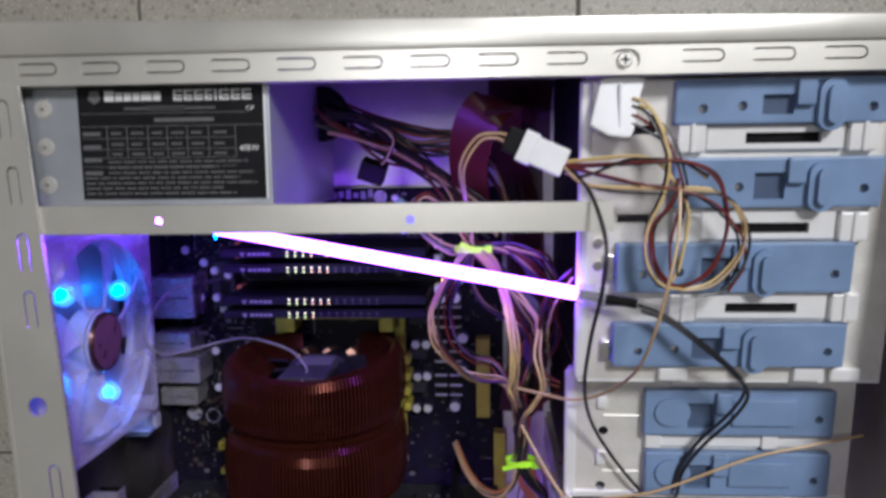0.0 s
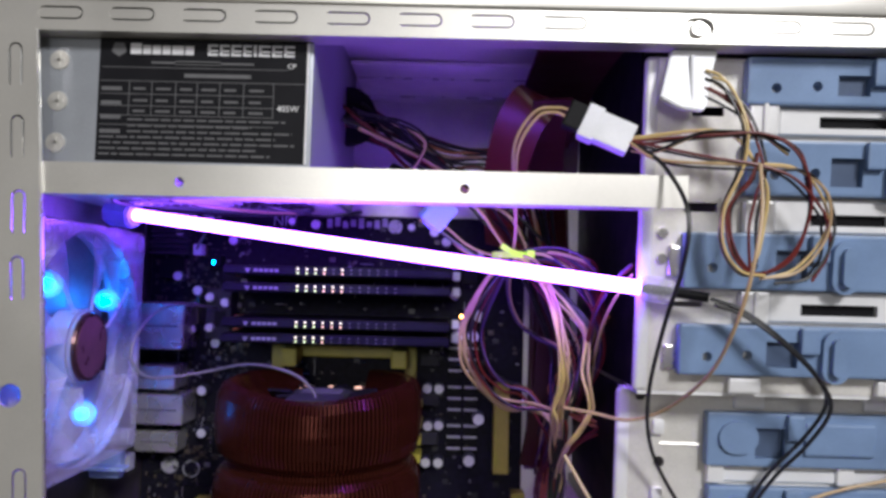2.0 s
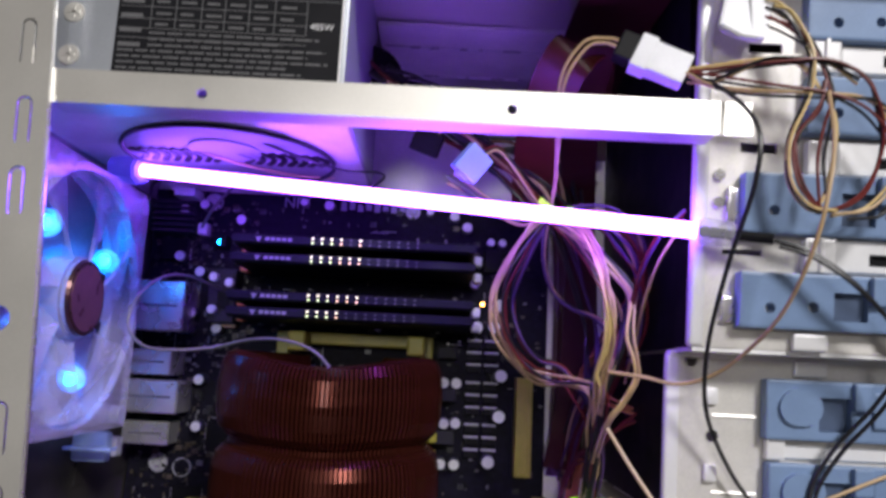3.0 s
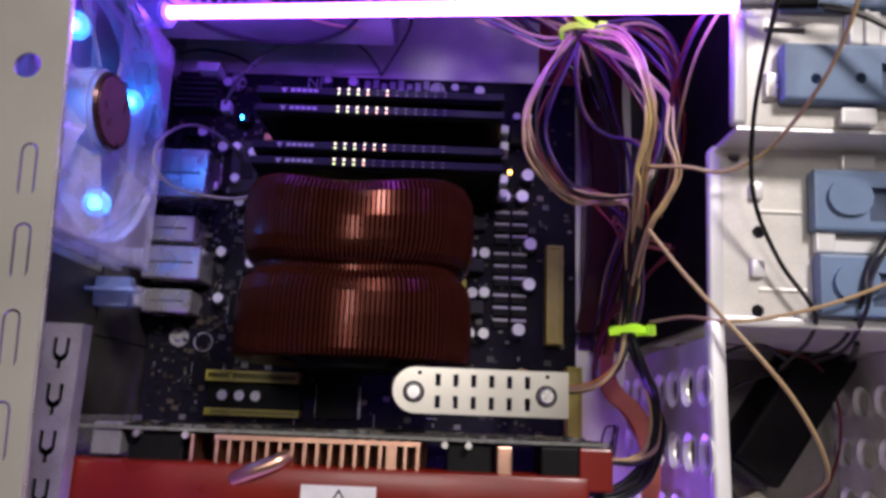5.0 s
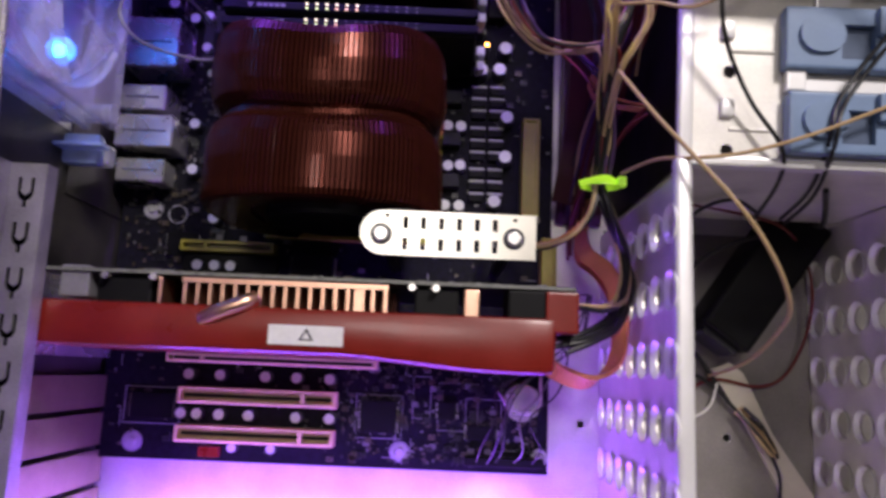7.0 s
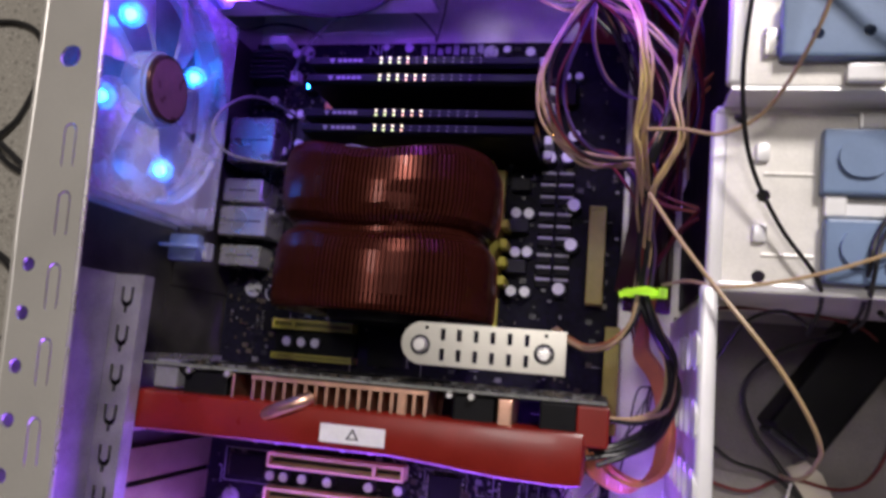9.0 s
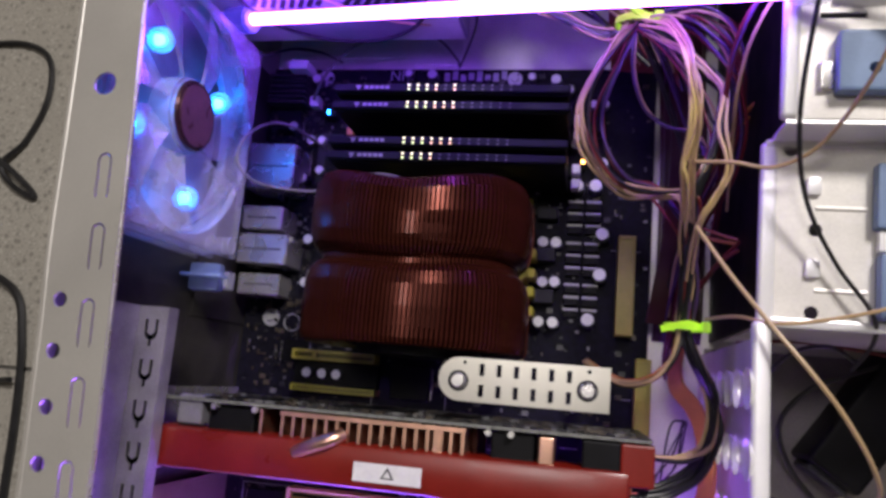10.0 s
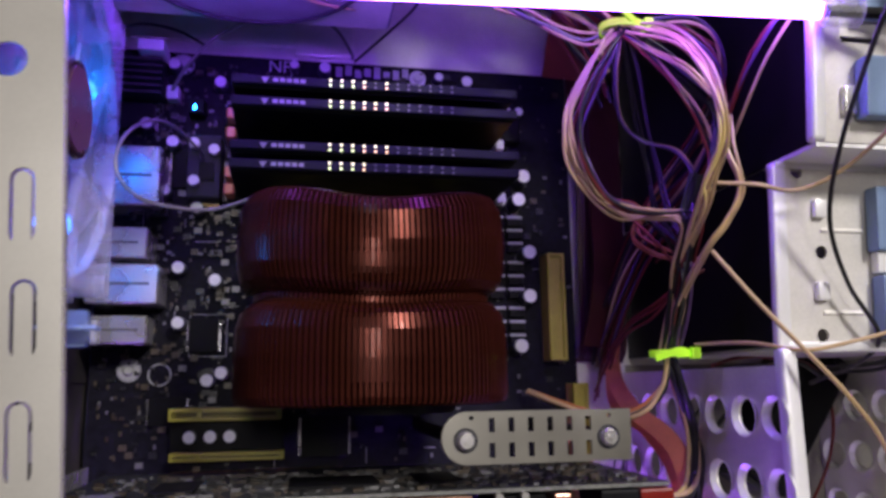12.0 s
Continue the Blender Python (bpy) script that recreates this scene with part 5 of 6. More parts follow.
for way, spread, colours in ((loop_left, 0.0028, ("tan", "tan", "tan", "tan", "red", "black")), (loop_red, 0.0022, ("red", "red", "violet", "black")), (pink, 0.0012, ("tan", "violet", "black")),
                             (plum, 0.003, ("violet", "black", "black", "violet", "black")), (bright, 0.0026, ("yellow", "yellow", "yellow", "yellow", "tan", "tan")), (pale, 0.0016, ("tan", "tan", "yellow", "black")),
                             (second, 0.0016, ("tan", "red", "black")), (dark_right, 0.0026, ("black", "black", "violet", "black", "black", "black")),
                             (to_psu, 0.005, ("black", "red", "tan")), (up_left, 0.0022, ("tan", "tan", "grey", "black"))):
    main += [(c, R1, spread, way) for c in colours]
main += [("black", 0.0011, 0.0026, [(0.2605, 0.214, 0.15), (0.258, 0.2, 0.146)] + gather)] * 7
bundle("power_cable_loom", (0.2326, 0.2763, 0.14), "looped loom of yellow, black and red power wires", "cable", main)
low = []
fan_out = [(0.145, 0.35, 0.13), (0.163, 0.345, 0.122), (0.185, 0.332, 0.108), (0.208, 0.318, 0.1), (0.228, 0.305, 0.1), (0.245, 0.285, 0.095)]
for way, spread, colours in ((to_psu_low, 0.006, ("red", "black", "black", "tan", "red", "black", "black", "orange", "black", "red", "black", "black")),
                             (fan_out, 0.0075, ("black", "red", "black", "black", "tan", "black", "red", "black", "black", "black", "red", "black"))):
    low += [(c, 0.001, spread, way) for c in colours]
bundle("power_cable_loom", (0.2, 0.335, 0.08), "dark tangle of power wires beside the power supply", "cable", low)

side_loops = []
for k in range(14):
    q = 0.0022 * k
    side_loops.append((("red", "tan", "violet", "red", "black", "violet", "red")[k % 7], R1, 0.003, [
        TIE1, (0.2465 + q * 0.2, 0.2785 - q * 0.1, 0.15), (0.26 + q * 0.1, 0.2785 - q * 0.5, 0.154), (0.2725, 0.2725 - q * 0.8, 0.152), (0.278, 0.26 - q, 0.14), (0.2765, 0.242 - q, 0.12), (0.27, 0.225 - q, 0.095), (0.264, 0.2 - q, 0.07), (0.262, 0.17 - q, 0.045), (0.264, 0.14, 0.03)]))
bundle("power_cable_loom", (0.265, 0.25, 0.11), "fanned red and violet wires along the drive cage", "cable", side_loops)
bundle("power_cable_loom", (0.276, 0.25, 0.12), "tan and dark wires arching beside the cage wall", "cable", [
    (c, R1, 0.0014, [(0.2825, 0.27, 0.19), (0.276, 0.264, 0.187), (0.271, 0.253, 0.179), (0.2685, 0.238, 0.166), (0.2695, 0.222, 0.148), (0.274, 0.206, 0.12), (0.277, 0.19, 0.08)]) for c in ("red", "violet", "red")] + [
    ("tan", R1, 0.0005, [(0.2825, 0.267, 0.19), (0.278, 0.2605, 0.187), (0.2735, 0.249, 0.179), (0.2715, 0.234, 0.166), (0.274, 0.219, 0.145), (0.278, 0.2, 0.11)])])

bundle("power_cable_loom", (0.27, 0.19, 0.06), "brown wires sagging low beside the drive cage", "cable", [
    ("orange", 0.0008, 0.003, [(0.289, 0.25, 0.125), (0.279, 0.24, 0.115), (0.272, 0.225, 0.1), (0.265, 0.213, 0.09), (0.262, 0.203, 0.088), (0.268, 0.194, 0.092), (0.279, 0.19, 0.1), (0.288, 0.188, 0.104)]) for _ in range(3)] + [
    ("red", 0.0008, 0.003, [(0.288, 0.186, 0.108), (0.279, 0.178, 0.1), (0.27, 0.166, 0.085), (0.263, 0.158, 0.07), (0.26, 0.14, 0.045), (0.263, 0.125, 0.026)]) for _ in range(3)])
lower = []
path_card = [TIE2, (0.2655, 0.13, 0.113), (0.2735, 0.115, 0.105), (0.2755, 0.1, 0.104), (0.268, 0.082, 0.112), (0.254, 0.0725, 0.124), (0.241, 0.0685, 0.128)]
path_card2 = [TIE2, (0.266, 0.128, 0.113), (0.274, 0.111, 0.106), (0.272, 0.092, 0.108), (0.26, 0.086, 0.122), (0.245, 0.085, 0.132)]
path_front = [TIE2, (0.256, 0.13, 0.117), (0.247, 0.12, 0.113), (0.237, 0.117, 0.1), (0.226, 0.121, 0.08), (0.218, 0.128, 0.05)]
for c, n in (("black", 5),):
    lower += [(c, 0.0013, 0.0024, path_card)] * n
for c, n in (("tan", 1), ("yellow", 1), ("black", 2)):
    lower += [(c, 0.0011, 0.0016, path_card2)] * n
for c, n in (("tan", 2), ("black", 3), ("orange", 1)):
    lower += [(c, 0.001, 0.002, path_front)] * n
bundle("power_cable_loom", (0.268, 0.11, 0.1), "black and yellow wires running to the graphics card", "cable", lower)

# green ties
def cable_tie(at, r, tail, label):
    at = Vector(at)
    root = thing("cable_tie", at, label, "cable tie", "neon green cable ties")
    part("strap", cable([at + Vector((r * 1.25 * math.cos(a), 0.0, r * math.sin(a))) for a in (k * math.pi / 6 for k in range(13))], 0.0005, flat=(0.0015, (0, 1, 0))), GREEN_TIE, root)
    part("head", box(at.x + r * 0.9, at.x + r * 0.9 + 0.004, at.y - 0.0024, at.y + 0.0024, at.z + r * 0.5, at.z + r * 0.5 + 0.004, 0.0005, 1), GREEN_TIE, root)
    part("tail", cable([at + Vector((r * 0.9, 0, r * 0.6)), at + Vector((0, 0.001, r * 1.15)), at + Vector(tail)], 0.0005, flat=(0.0014, (0, 1, 0.2))), GREEN_TIE, root)


cable_tie((0.2326, 0.2763, 0.1475), 0.0075, (-0.006, 0.004, 0.012), "bright green plastic cable tie round the upper loom")
cable_tie((0.26, 0.1434, 0.118), 0.007, (-0.011, -0.002, 0.008), "bright green plastic cable tie round the lower loom")

# drive plug and its coil of wires lying on the drive cage
plug = thing("drive_plug", (0.267, 0.327, 0.2), "white nylon drive power plug with black socket", "connector")
ax = Vector((0.2772 - 0.2563, 0.322 - 0.3315, 0.2108 - 0.208)).normalized()
turn = Matrix.Translation((0.2668, 0.3268, 0.2085)) @ Matrix.Rotation(math.atan2(ax.y, ax.x), 4, "Z") @ Matrix.Rotation(-math.asin(ax.z), 4, "Y")
part("plug_body", moved(join(box(-0.011, 0.011, -0.0065, 0.0065, -0.004, 0.004, 0.0009), box(-0.011, -0.004, -0.0075, 0.0075, -0.0045, 0.0045, 0.0009)), turn), WHITE_PLASTIC, plug)
part("socket_body", moved(box(-0.0185, -0.0112, -0.006, 0.006, -0.0038, 0.0038, 0.0009), turn), BLACK, plug)
flat_plug = thing("drive_plug", (0.2996, 0.3464, 0.205), "flat white plastic plug lying over the cage edge", "connector")
slab = extrude([(0.2915, 0.3595), (0.2865, 0.339), (0.2945, 0.3345), (0.3035, 0.3335), (0.3055, 0.337), (0.307, 0.35), (0.3105, 0.3595)], -0.0022, 0.0022)
for v in slab.verts:
    v.co.z += 0.2165 - 0.12 * (v.co.y - 0.346)
bmesh.ops.bevel(slab, geom=slab.edges[:], offset=0.0006, segments=2, affect="EDGES")
part("plug_body", slab, WHITE_PLASTIC, flat_plug)
part("ridge", box(0.2985, 0.3, 0.3375, 0.357, 0.2175, 0.2198, 0.0005, 1), WHITE_PLASTIC, flat_plug)
coil = []
upper = [(0.277, 0.3225, 0.212), (0.311, 0.324, 0.222), (0.325, 0.311, 0.223), (0.33, 0.298, 0.222), (0.327, 0.276, 0.2195), (0.324, 0.268, 0.219)]
outer = [(0.277, 0.3205, 0.212), (0.289, 0.312, 0.219), (0.325, 0.31, 0.223), (0.342, 0.309, 0.2235), (0.352, 0.298, 0.2225), (0.354, 0.283, 0.2205), (0.344, 0.268, 0.2195), (0.329, 0.265, 0.2195)]
round_one = [(0.277, 0.3215, 0.212), (0.307, 0.323, 0.2235), (0.324, 0.324, 0.226), (0.337, 0.318, 0.2265), (0.343, 0.307, 0.225), (0.344, 0.292, 0.223), (0.338, 0.275, 0.221), (0.325, 0.268, 0.22), (0.316, 0.275, 0.22), (0.313, 0.287, 0.2205), (0.315, 0.297, 0.222), (0.321, 0.306, 0.2235), (0.323, 0.316, 0.2245)]
from_flat = [(0.307, 0.347, 0.2195), (0.313, 0.342, 0.2215), (0.319, 0.326, 0.2245), (0.318, 0.31, 0.2235), (0.312, 0.293, 0.2205), (0.312, 0.278, 0.219), (0.319, 0.268, 0.2195), (0.329, 0.267, 0.22)]
skew = [(0.277, 0.3215, 0.212), (0.305, 0.314, 0.2215), (0.323, 0.312, 0.2245), (0.337, 0.306, 0.2245), (0.348, 0.295, 0.2225), (0.352, 0.287, 0.221), (0.352, 0.276, 0.2195), (0.345, 0.266, 0.2195)]
short = [(0.277, 0.3185, 0.212), (0.285, 0.317, 0.217), (0.301, 0.323, 0.223), (0.311, 0.324, 0.2245), (0.325, 0.323, 0.2255), (0.337, 0.316, 0.225)]
down = [(0.308, 0.345, 0.2195), (0.32, 0.335, 0.2225), (0.327, 0.314, 0.2235), (0.326, 0.301, 0.2225), (0.323, 0.288, 0.2205), (0.324, 0.272, 0.2195)]
for way, colours, j in ((upper, ("yellow", "yellow"), 0.0014), (outer, ("yellow", "tan", "black"), 0.002), (round_one, ("red", "red", "black"), 0.0016), (from_flat, ("yellow", "black", "yellow"), 0.0018),
                        (skew, ("black", "red"), 0.0016), (short, ("black", "yellow"), 0.001), (down, ("black", "red"), 0.0018)):
    coil += [(c, R2, j, way) for c in colours]
for k, c in enumerate(("yellow", "black", "red", "black")):
    coil.append((c, R2, 0.0004, [(0.3045, 0.3505 - 0.0035 * k, 0.219), (0.3105, 0.347 - 0.0035 * k, 0.2205), (0.318 + 0.001 * k, 0.336 - 0.002 * k, 0.222)]))
bundle("plug_wire_coil", (0.335, 0.29, 0.2115), "coiled yellow, red and black drive wires on the cage", "cable", coil)
bundle("plug_wire", (0.243, 0.336, 0.2), "tan wires arching from the plug into the case", "cable", [
    ("tan", R1, 0.0006, [(0.2515, 0.335, 0.2075), (0.245, 0.3365, 0.207), (0.236, 0.3345, 0.206), (0.2285, 0.322, 0.2), (0.2295, 0.305, 0.185), (0.232, 0.288, 0.165), (0.2326, 0.277, 0.15)]),
    ("tan", R1, 0.0006, [(0.2515, 0.332, 0.2075), (0.2455, 0.3345, 0.207), (0.238, 0.3325, 0.2055), (0.231, 0.32, 0.199), (0.2315, 0.303, 0.183), (0.2335, 0.287, 0.164), (0.2335, 0.277, 0.15)])])

bundle("single_wire", (0.29, 0.25, 0.2), "long black wire curving down over the drive cages", "cable", [
    ("black", 0.0009, 0, [(0.279, 0.3205, 0.212), (0.2865, 0.309, 0.226), (0.2905, 0.29, 0.2425), (0.2895, 0.27, 0.241), (0.2875, 0.245, 0.222), (0.2875, 0.2154, 0.2004), (0.294, 0.19, 0.181), (0.307, 0.167, 0.171), (0.321, 0.1486, 0.167), (0.327, 0.139, 0.15), (0.332, 0.13, 0.11)])])
bundle("single_wire", (0.3, 0.23, 0.2), "tan wire hanging in a long arc across the cages", "cable", [
    ("tan", 0.0008, 0, [(0.2565, 0.205, 0.17), (0.27, 0.2035, 0.175), (0.2848, 0.2014, 0.1775), (0.299, 0.2085, 0.188), (0.309, 0.227, 0.214), (0.3135, 0.25, 0.232), (0.318, 0.272, 0.236), (0.3225, 0.292, 0.232), (0.324, 0.311, 0.2265)])])
pair = [(0.3105, 0.2573, 0.209), (0.322, 0.253, 0.2125), (0.337, 0.242, 0.2145), (0.354, 0.227, 0.209), (0.3635, 0.2139, 0.1985), (0.3605, 0.197, 0.185), (0.3495, 0.18, 0.176), (0.3405, 0.165, 0.1735), (0.3385, 0.151, 0.17), (0.345, 0.139, 0.14), (0.355, 0.137, 0.09)]
bundle("tube_lead", (0.34, 0.2, 0.18), "pair of black leads from the light tube", "cable", [("black", 0.0009, 0.0, pair), ("black", 0.0009, 0.0, [(x + 0.0012, y - 0.0025, z + 0.0012) for x, y, z in pair])])
bundle("single_wire", (0.36, 0.165, 0.165), "thin tan wire lying across the lower drive cage", "cable", [
    ("tan", 0.0008, 0, [(0.268, 0.147, 0.125), (0.276, 0.146, 0.152), (0.2865, 0.1425, 0.1685), (0.305, 0.145, 0.1695), (0.33, 0.152, 0.1745), (0.374, 0.17, 0.1755), (0.402, 0.177, 0.1755), (0.432, 0.182, 0.172)])])
bundle("single_wire", (0.3, 0.12, 0.16), "tan wire bent sharply into the lower compartment", "cable", [
    ("tan", 0.0009, 0, [(0.2587, 0.181, 0.159), (0.2705, 0.161, 0.167), (0.2836, 0.1418, 0.1745), (0.2955, 0.1265, 0.178), (0.3069, 0.1119, 0.1775), (0.3175, 0.0965, 0.172), (0.3245, 0.085, 0.162), (0.3275, 0.078, 0.146), (0.3315, 0.068, 0.11), (0.335, 0.0625, 0.07), (0.338, 0.06, 0.035)])])

# ribbon and data cables
ribbon = thing("ribbon_cable", (0.258, 0.2, 0.05), "dark red flat ribbon drive cable folded beside the board", "cable")
part("ribbon", cable([(0.257, 0.15, 0.047), (0.26, 0.17, 0.052), (0.264, 0.195, 0.05), (0.267, 0.225, 0.042), (0.268, 0.26, 0.042), (0.263, 0.3, 0.06), (0.252, 0.33, 0.12), (0.249, 0.35, 0.17)], 0.0006, flat=(0.0095, (1, 0, -0.15))), MAROON, ribbon)
part("ribbon", cable([(0.262, 0.373, 0.19), (0.2625, 0.376, 0.14), (0.262, 0.374, 0.09), (0.262, 0.362, 0.05), (0.262, 0.335, 0.04)], 0.0007, flat=(0.0205, (1, 0, 0))), MAROON, ribbon)
part("ribbon_fold", cable([(0.234, 0.285, 0.075), (0.231, 0.305, 0.1), (0.2305, 0.324, 0.13), (0.2345, 0.341, 0.155), (0.2415, 0.3505, 0.163), (0.25, 0.354, 0.152), (0.257, 0.354, 0.12), (0.261, 0.35, 0.07)], 0.0008, flat=(0.0115, (1, -0.35, 0.1))), MAROON_SLEEVE, ribbon, smooth=True)
flat_ribbon = thing("ribbon_cable", (0.267, 0.19, 0.0225), "dark red flat ribbon cable lying beside the board", "cable")
part("ribbon", cable([(0.2662, 0.143, 0.0245), (0.2662, 0.155, 0.032), (0.267, 0.2, 0.032), (0.2665, 0.25, 0.036), (0.2655, 0.3, 0.03), (0.2655, 0.34, 0.026)], 0.0006, flat=(0.0132, (1, 0, 0.06))), MAROON, flat_ribbon)
for k in range(5):
    part("core", cable([(0.2562 + 0.005 * k, 0.144, 0.0256), (0.2562 + 0.005 * k, 0.155, 0.0332), (0.257 + 0.005 * k, 0.2, 0.0332), (0.2565 + 0.005 * k, 0.25, 0.0372), (0.2555 + 0.005 * k, 0.3, 0.0312)], 0.0009, 6), MAROON, flat_ribbon)
orange_c = thing("data_cable", (0.265, 0.08, 0.08), "orange flat data cable looped beside the graphics card", "cable")
part("cable_strip", cable([(0.268, 0.15, 0.036), (0.264, 0.132, 0.05), (0.262, 0.118, 0.075), (0.268, 0.108, 0.092), (0.2715, 0.097, 0.1), (0.2735, 0.08, 0.101), (0.27, 0.0625, 0.102), (0.2575, 0.054, 0.1), (0.244, 0.0585, 0.095), (0.2385, 0.066, 0.075), (0.239, 0.066, 0.045)], 0.0011, flat=(0.004, (0.7, 0.5, 0.7))), ORANGE, orange_c)
part("cable_strip", cable([(0.27, 0.155, 0.037), (0.266, 0.137, 0.042), (0.2645, 0.12, 0.05), (0.271, 0.108, 0.07), (0.276, 0.09, 0.085), (0.2745, 0.065, 0.09), (0.262, 0.055, 0.088), (0.248, 0.0585, 0.08), (0.244, 0.064, 0.045)], 0.0011, flat=(0.0036, (0.7, 0.4, 0.8))), ORANGE, orange_c)
part("plug", box(0.2365, 0.248, 0.06, 0.069, BZ + 0.0005, 0.046, 0.0006, 1), BLACK, orange_c)

# thin leads on the board
bundle("fan_lead", (0.06, 0.22, 0.06), "thin grey fan lead looping over the board", "cable", [
    ("grey", 0.0008, 0.0, [(0.1335, 0.198, 0.147), (0.1325, 0.201, 0.125), (0.122, 0.209, 0.115), (0.105, 0.2135, 0.108), (0.085, 0.213, 0.095), (0.066, 0.2085, 0.088), (0.05, 0.206, 0.1), (0.0385, 0.207, 0.113), (0.0315, 0.2165, 0.118), (0.0325, 0.231, 0.113), (0.039, 0.243, 0.1), (0.047, 0.246, 0.085), (0.054, 0.244, 0.06), (0.055, 0.243, 0.05)])])
bundle("fan_lead", (0.06, 0.3, 0.04), "dark leads arching from the fan header to the board edge", "cable", [
    ("black", 0.0008, 0.0, [(0.028, 0.285, 0.1), (0.014, 0.303, 0.06), (0.025, 0.311, 0.05), (0.04, 0.312, 0.042), (0.052, 0.309, 0.034)]),
    ("grey", 0.0009, 0.0, [(0.0375, 0.281, 0.04), (0.047, 0.292, 0.05), (0.062, 0.306, 0.055), (0.088, 0.3165, 0.06), (0.115, 0.3185, 0.05), (0.1275, 0.311, 0.035), (0.129, 0.307, 0.0325)])])
bundle("fan_lead", (0.14, 0.3, 0.09), "thin dark lead arching below the power supply", "cable", [
    ("black", 0.0007, 0.0, [(0.1, 0.3005, 0.16), (0.118, 0.2965, 0.15), (0.136, 0.2945, 0.14), (0.15, 0.297, 0.13), (0.152, 0.3, 0.11), (0.145, 0.303, 0.08), (0.13, 0.305, 0.035)]),
    ("tan", 0.0007, 0.0, [(0.06, 0.3005, 0.15), (0.08, 0.2985, 0.13), (0.105, 0.2985, 0.11), (0.125, 0.301, 0.1), (0.142, 0.307, 0.09)])])
heads = []
for k in (0, 1, 2, 4, 6):
    x = 0.212 + 0.005 * k
    heads.append((("black", "violet", "black", "white", "grey", "violet", "black")[k], 0.0005, 0.0012, [(x, 0.009, 0.038), (x + 0.002, 0.018, 0.055), (x + 0.008 - 0.002 * k, 0.034, 0.06), (x + 0.012, 0.05, 0.055), (0.262, 0.07 + 0.004 * k, 0.05), (0.27, 0.1, 0.045)]))
heads.append(("white", 0.0008, 0, [(0.222, 0.047, 0.04), (0.227, 0.0395, 0.054), (0.2355, 0.0362, 0.057), (0.2425, 0.041, 0.056), (0.2435, 0.053, 0.05), (0.246, 0.066, 0.036)]))
bundle("front_panel_lead", (0.235, 0.03, 0.036), "thin coloured front-panel leads at the board corner", "cable", heads)
stray = thing("drive_plug", (0.19, 0.297, 0.15), "pale blue plastic plug hanging under the cross bar", "connector")
part("plug_body", moved(join(box(-0.0072, 0.0072, -0.0065, 0.0065, -0.0035, 0.0035, 0.001), box(-0.0085, -0.0072, -0.003, 0.003, -0.0025, 0.0025, 0.0005, 1)), Matrix.Translation((0.1955, 0.2955, 0.16)) @ Matrix.Rotation(0.9, 4, "Z") @ Matrix.Rotation(0.4, 4, "X")), BLUE_NYLON, stray)
bundle("plug_wire", (0.2, 0.305, 0.14), "thin leads of the hanging pale blue plug", "cable", [(c, R1, 0.001, [(0.2, 0.3, 0.159), (0.208, 0.306, 0.15), (0.217, 0.3, 0.142), (0.226, 0.287, 0.144), (0.2315, 0.278, 0.147)]) for c in ("tan", "black", "red")])
dark_plug = thing("drive_plug", (0.1736, 0.3183, 0.109), "black four-pin plug among the loose wires", "connector")
part("plug_body", moved(box(-0.0075, 0.0075, -0.006, 0.006, -0.005, 0.005, 0.0008), Matrix.Translation((0.1736, 0.3183, 0.1148)) @ Matrix.Rotation(-0.35, 4, "Z") @ Matrix.Rotation(0.3, 4, "X")), BLACK, dark_plug)
bundle("plug_wire", (0.18, 0.33, 0.07), "dark leads of the black plug", "cable", [(c, R1, 0.0014, [(0.1775, 0.322, 0.116), (0.184, 0.329, 0.12), (0.186, 0.339, 0.121), (0.172, 0.348, 0.119), (0.147, 0.352, 0.116)]) for c in ("black", "black", "tan", "tan")])

# lower front compartment
FLOOR = 0.0225
brick = thing("inverter_box", (0.359, 0.11, FLOOR), "black plastic inverter box lying on the case floor", "electronics")
d = Vector((0.3803 - 0.3374, 0.1407 - 0.0802, 0))
mid = Matrix.Translation((0.3625, 0.113, 0.0405)) @ Matrix.Rotation(math.atan2(d.y, d.x), 4, "Z")
part("box_body", moved(box(-0.041, 0.041, -0.0145, 0.0145, -0.018, 0.018, 0.003, 3), mid), BLACK, brick, smooth=True)
part("box_end", moved(box(-0.0445, -0.041, -0.011, 0.011, -0.013, 0.013, 0.0015), mid), DARK, brick)
bundle("single_wire", (0.34, 0.1, FLOOR), "thin red wire in a wide loop on the case floor", "cable", [
    ("red", 0.0009, 0, [(0.284, 0.1385, 0.11), (0.31, 0.1425, 0.09), (0.335, 0.1425, 0.078), (0.37, 0.138, 0.062), (0.388, 0.118, 0.05), (0.392, 0.091, 0.04), (0.384, 0.064, 0.03), (0.369, 0.055, 0.0265), (0.343, 0.058, 0.0265), (0.322, 0.049, 0.0265), (0.298, 0.054, 0.026), (0.2845, 0.06, 0.03)])])
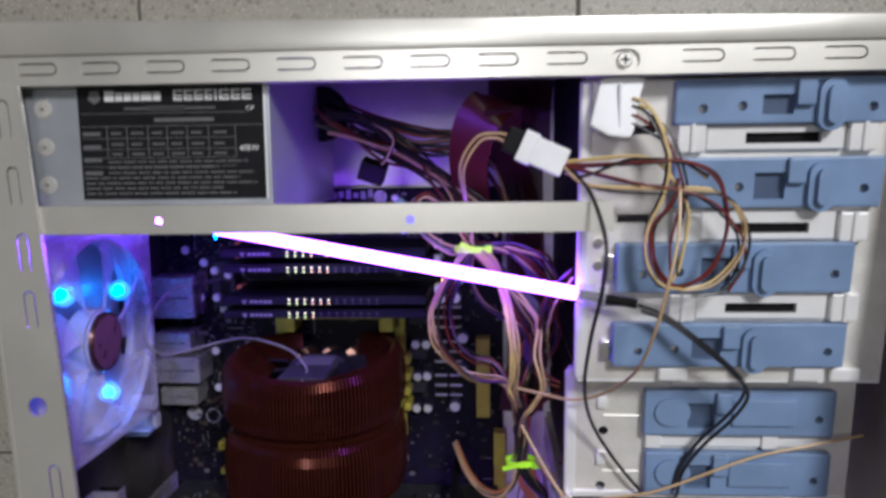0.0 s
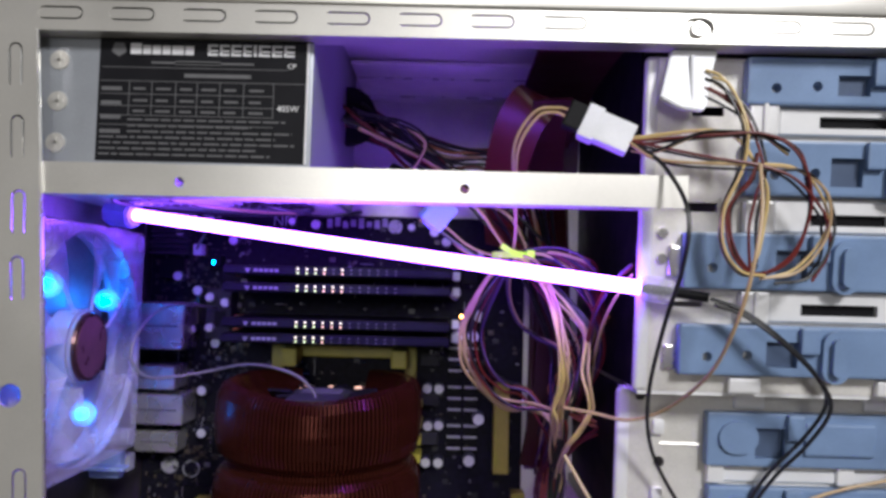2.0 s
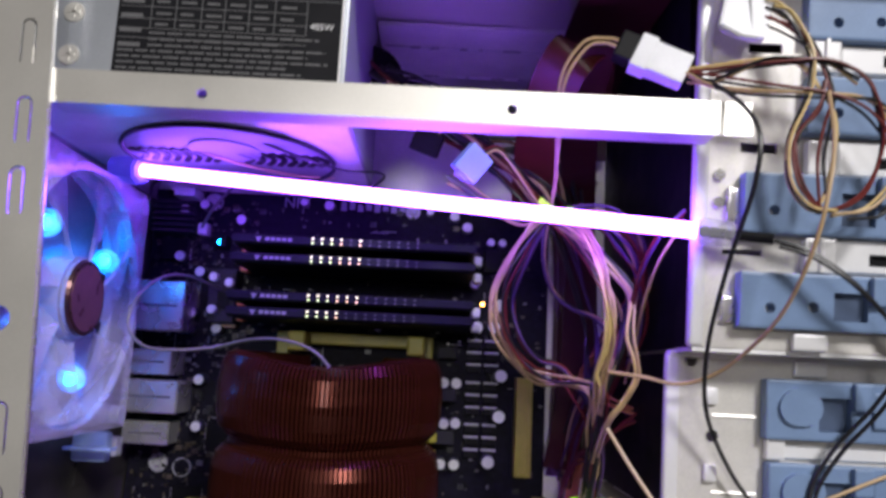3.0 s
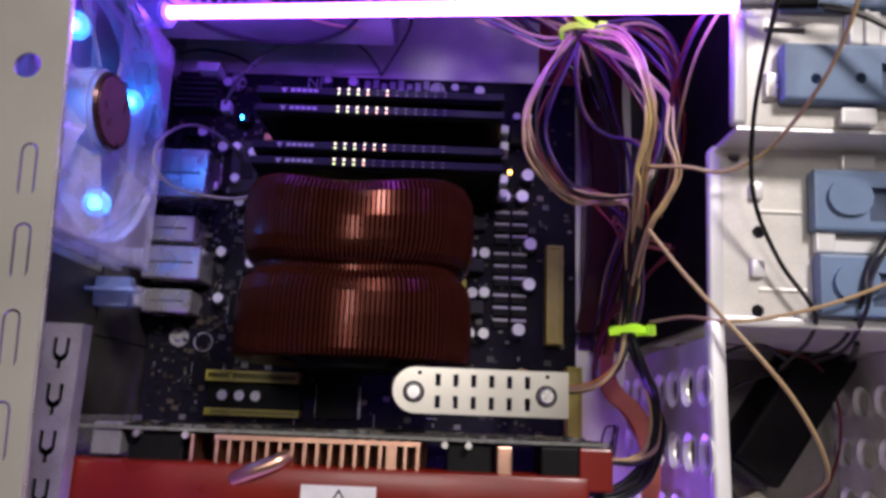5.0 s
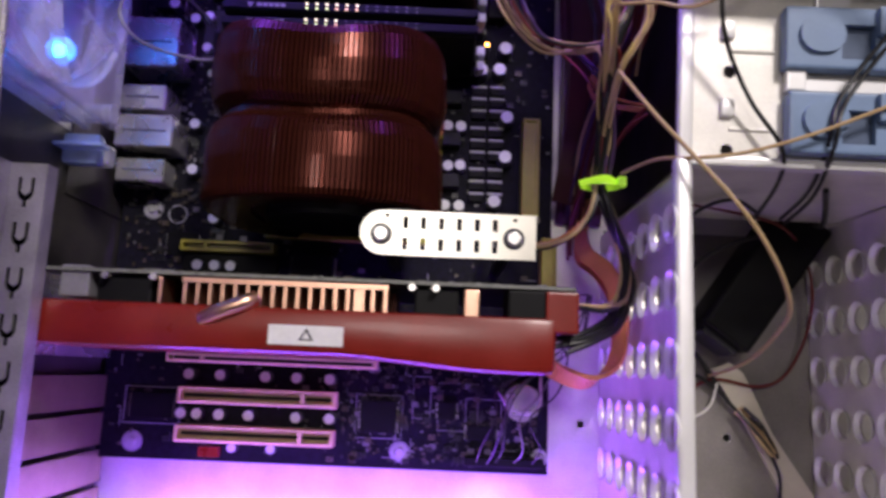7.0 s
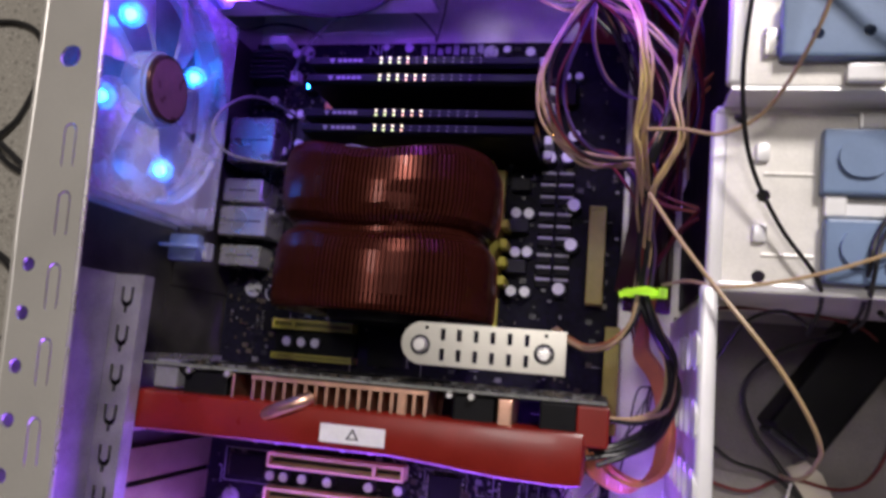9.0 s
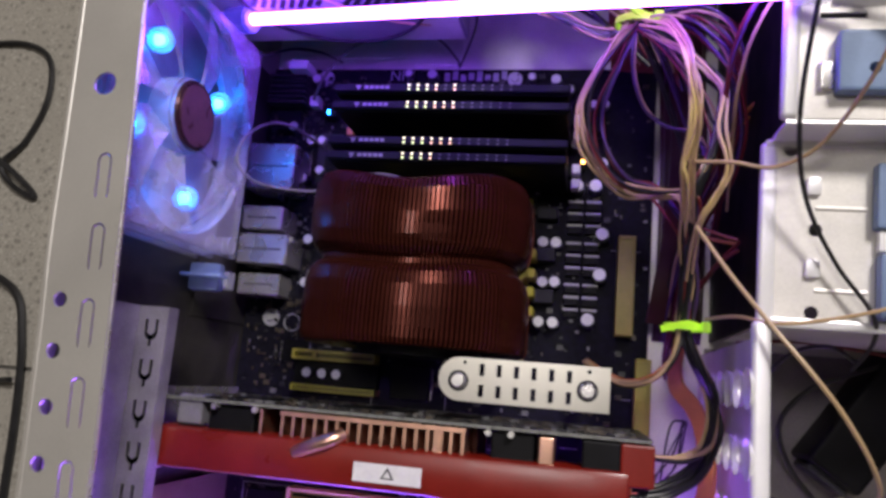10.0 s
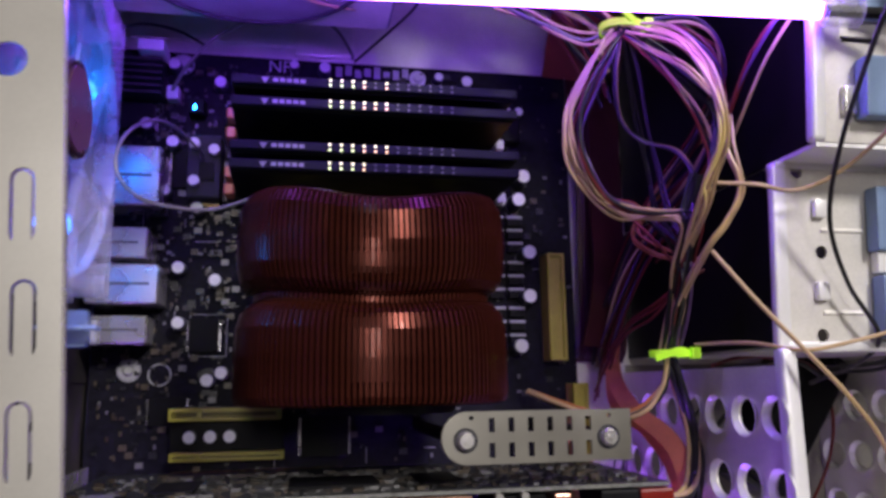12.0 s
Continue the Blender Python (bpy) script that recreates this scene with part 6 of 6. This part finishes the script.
bundle("single_wire", (0.33, 0.08, FLOOR), "black wires coiled in the lower compartment", "cable", [
    ("black", 0.001, 0, [(0.332, 0.132, 0.12), (0.32, 0.1395, 0.115), (0.308, 0.134, 0.09), (0.296, 0.108, 0.06), (0.295, 0.084, 0.045), (0.312, 0.066, 0.033), (0.337, 0.058, 0.028), (0.36, 0.037, 0.026), (0.378, 0.011, 0.0255), (0.379, -0.01, 0.0255)]),
    ("black", 0.0013, 0, [(0.372, 0.139, 0.05), (0.348, 0.131, 0.062), (0.327, 0.121, 0.06), (0.316, 0.103, 0.05), (0.324, 0.082, 0.036), (0.339, 0.064, 0.0275), (0.352, 0.045, 0.0265)]),
    ("black", 0.0013, 0, [(0.3875, 0.145, 0.05), (0.385, 0.1385, 0.07), (0.372, 0.1385, 0.1), (0.352, 0.139, 0.14)])])
bundle("single_wire", (0.32, 0.04, FLOOR), "thin white wire on the case floor", "cable", [
    ("white", 0.0008, 0, [(0.284, 0.0375, 0.03), (0.305, 0.0365, 0.0255), (0.329, 0.036, 0.0255), (0.341, 0.043, 0.026), (0.345, 0.056, 0.028)])])
strap = solo("plastic_strap", extrude([(0.343, 0.0635), (0.353, 0.068), (0.361, 0.062), (0.376, 0.03), (0.404, -0.012), (0.409, -0.048), (0.386, -0.048), (0.379, 0.0), (0.361, 0.035), (0.348, 0.055)], FLOOR, FLOOR + 0.0025), mat("cream_strap_plastic", (0.6, 0.55, 0.44), 0.5, 0, 0.1, 60), "curved cream plastic strap lying on the case floor", "strap")
bundle("wire_hank", (0.367, 0.032, 0.026), "small hank of brown wire", "cable", [
    ("tan", 0.0009, 0.002, [(0.356, 0.042, 0.027), (0.362, 0.036, 0.03), (0.37, 0.027, 0.031), (0.376, 0.018, 0.028), (0.371, 0.022, 0.031), (0.362, 0.034, 0.029), (0.358, 0.041, 0.028)]) for _ in range(4)] + [
    ("black", 0.0009, 0.002, [(0.357, 0.042, 0.028), (0.364, 0.034, 0.032), (0.372, 0.024, 0.03), (0.376, 0.016, 0.028)]) for _ in range(3)])

# cables on the floor beside the case
bundle("floor_cable", (-0.2, 0.28, 0.0), "thin black cable lying in loops on the tiles", "cable", [
    ("black", 0.0022, 0, [(-0.34, 0.335, 0.0024), (-0.25, 0.339, 0.0024), (-0.215, 0.338, 0.0024), (-0.194, 0.325, 0.0024), (-0.19, 0.293, 0.0024), (-0.202, 0.261, 0.0026), (-0.217, 0.242, 0.005), (-0.207, 0.227, 0.003), (-0.187, 0.2175, 0.0024), (-0.193, 0.226, 0.003), (-0.222, 0.2465, 0.0062), (-0.26, 0.262, 0.0024), (-0.34, 0.28, 0.0024)])])
bundle("floor_cable", (-0.18, 0.1, 0.0), "black cable curving along the floor beside the case", "cable", [
    ("black", 0.003, 0, [(-0.3, 0.16, 0.0032), (-0.23, 0.163, 0.0032), (-0.2, 0.156, 0.0032), (-0.183, 0.143, 0.0032), (-0.176, 0.12, 0.0032), (-0.171, 0.088, 0.0032), (-0.168, 0.03, 0.0032), (-0.17, -0.05, 0.0032), (-0.19, -0.2, 0.0032)]),
    ("black", 0.0022, 0, [(-0.32, 0.075, 0.0024), (-0.24, 0.08, 0.0024), (-0.195, 0.084, 0.0028), (-0.175, 0.0865, 0.0075)])])
bundle("floor_cable", (-0.15, 0.3, 0.0), "thick black cable bowing out behind the case", "cable", [
    ("black", 0.003, 0, [(-0.1, 0.42, 0.0032), (-0.135, 0.392, 0.0032), (-0.151, 0.364, 0.0032), (-0.158, 0.339, 0.0032), (-0.157, 0.307, 0.0032), (-0.149, 0.272, 0.0032), (-0.137, 0.246, 0.0032), (-0.11, 0.222, 0.0032), (-0.06, 0.205, 0.0032), (-0.006, 0.2, 0.0032)])])
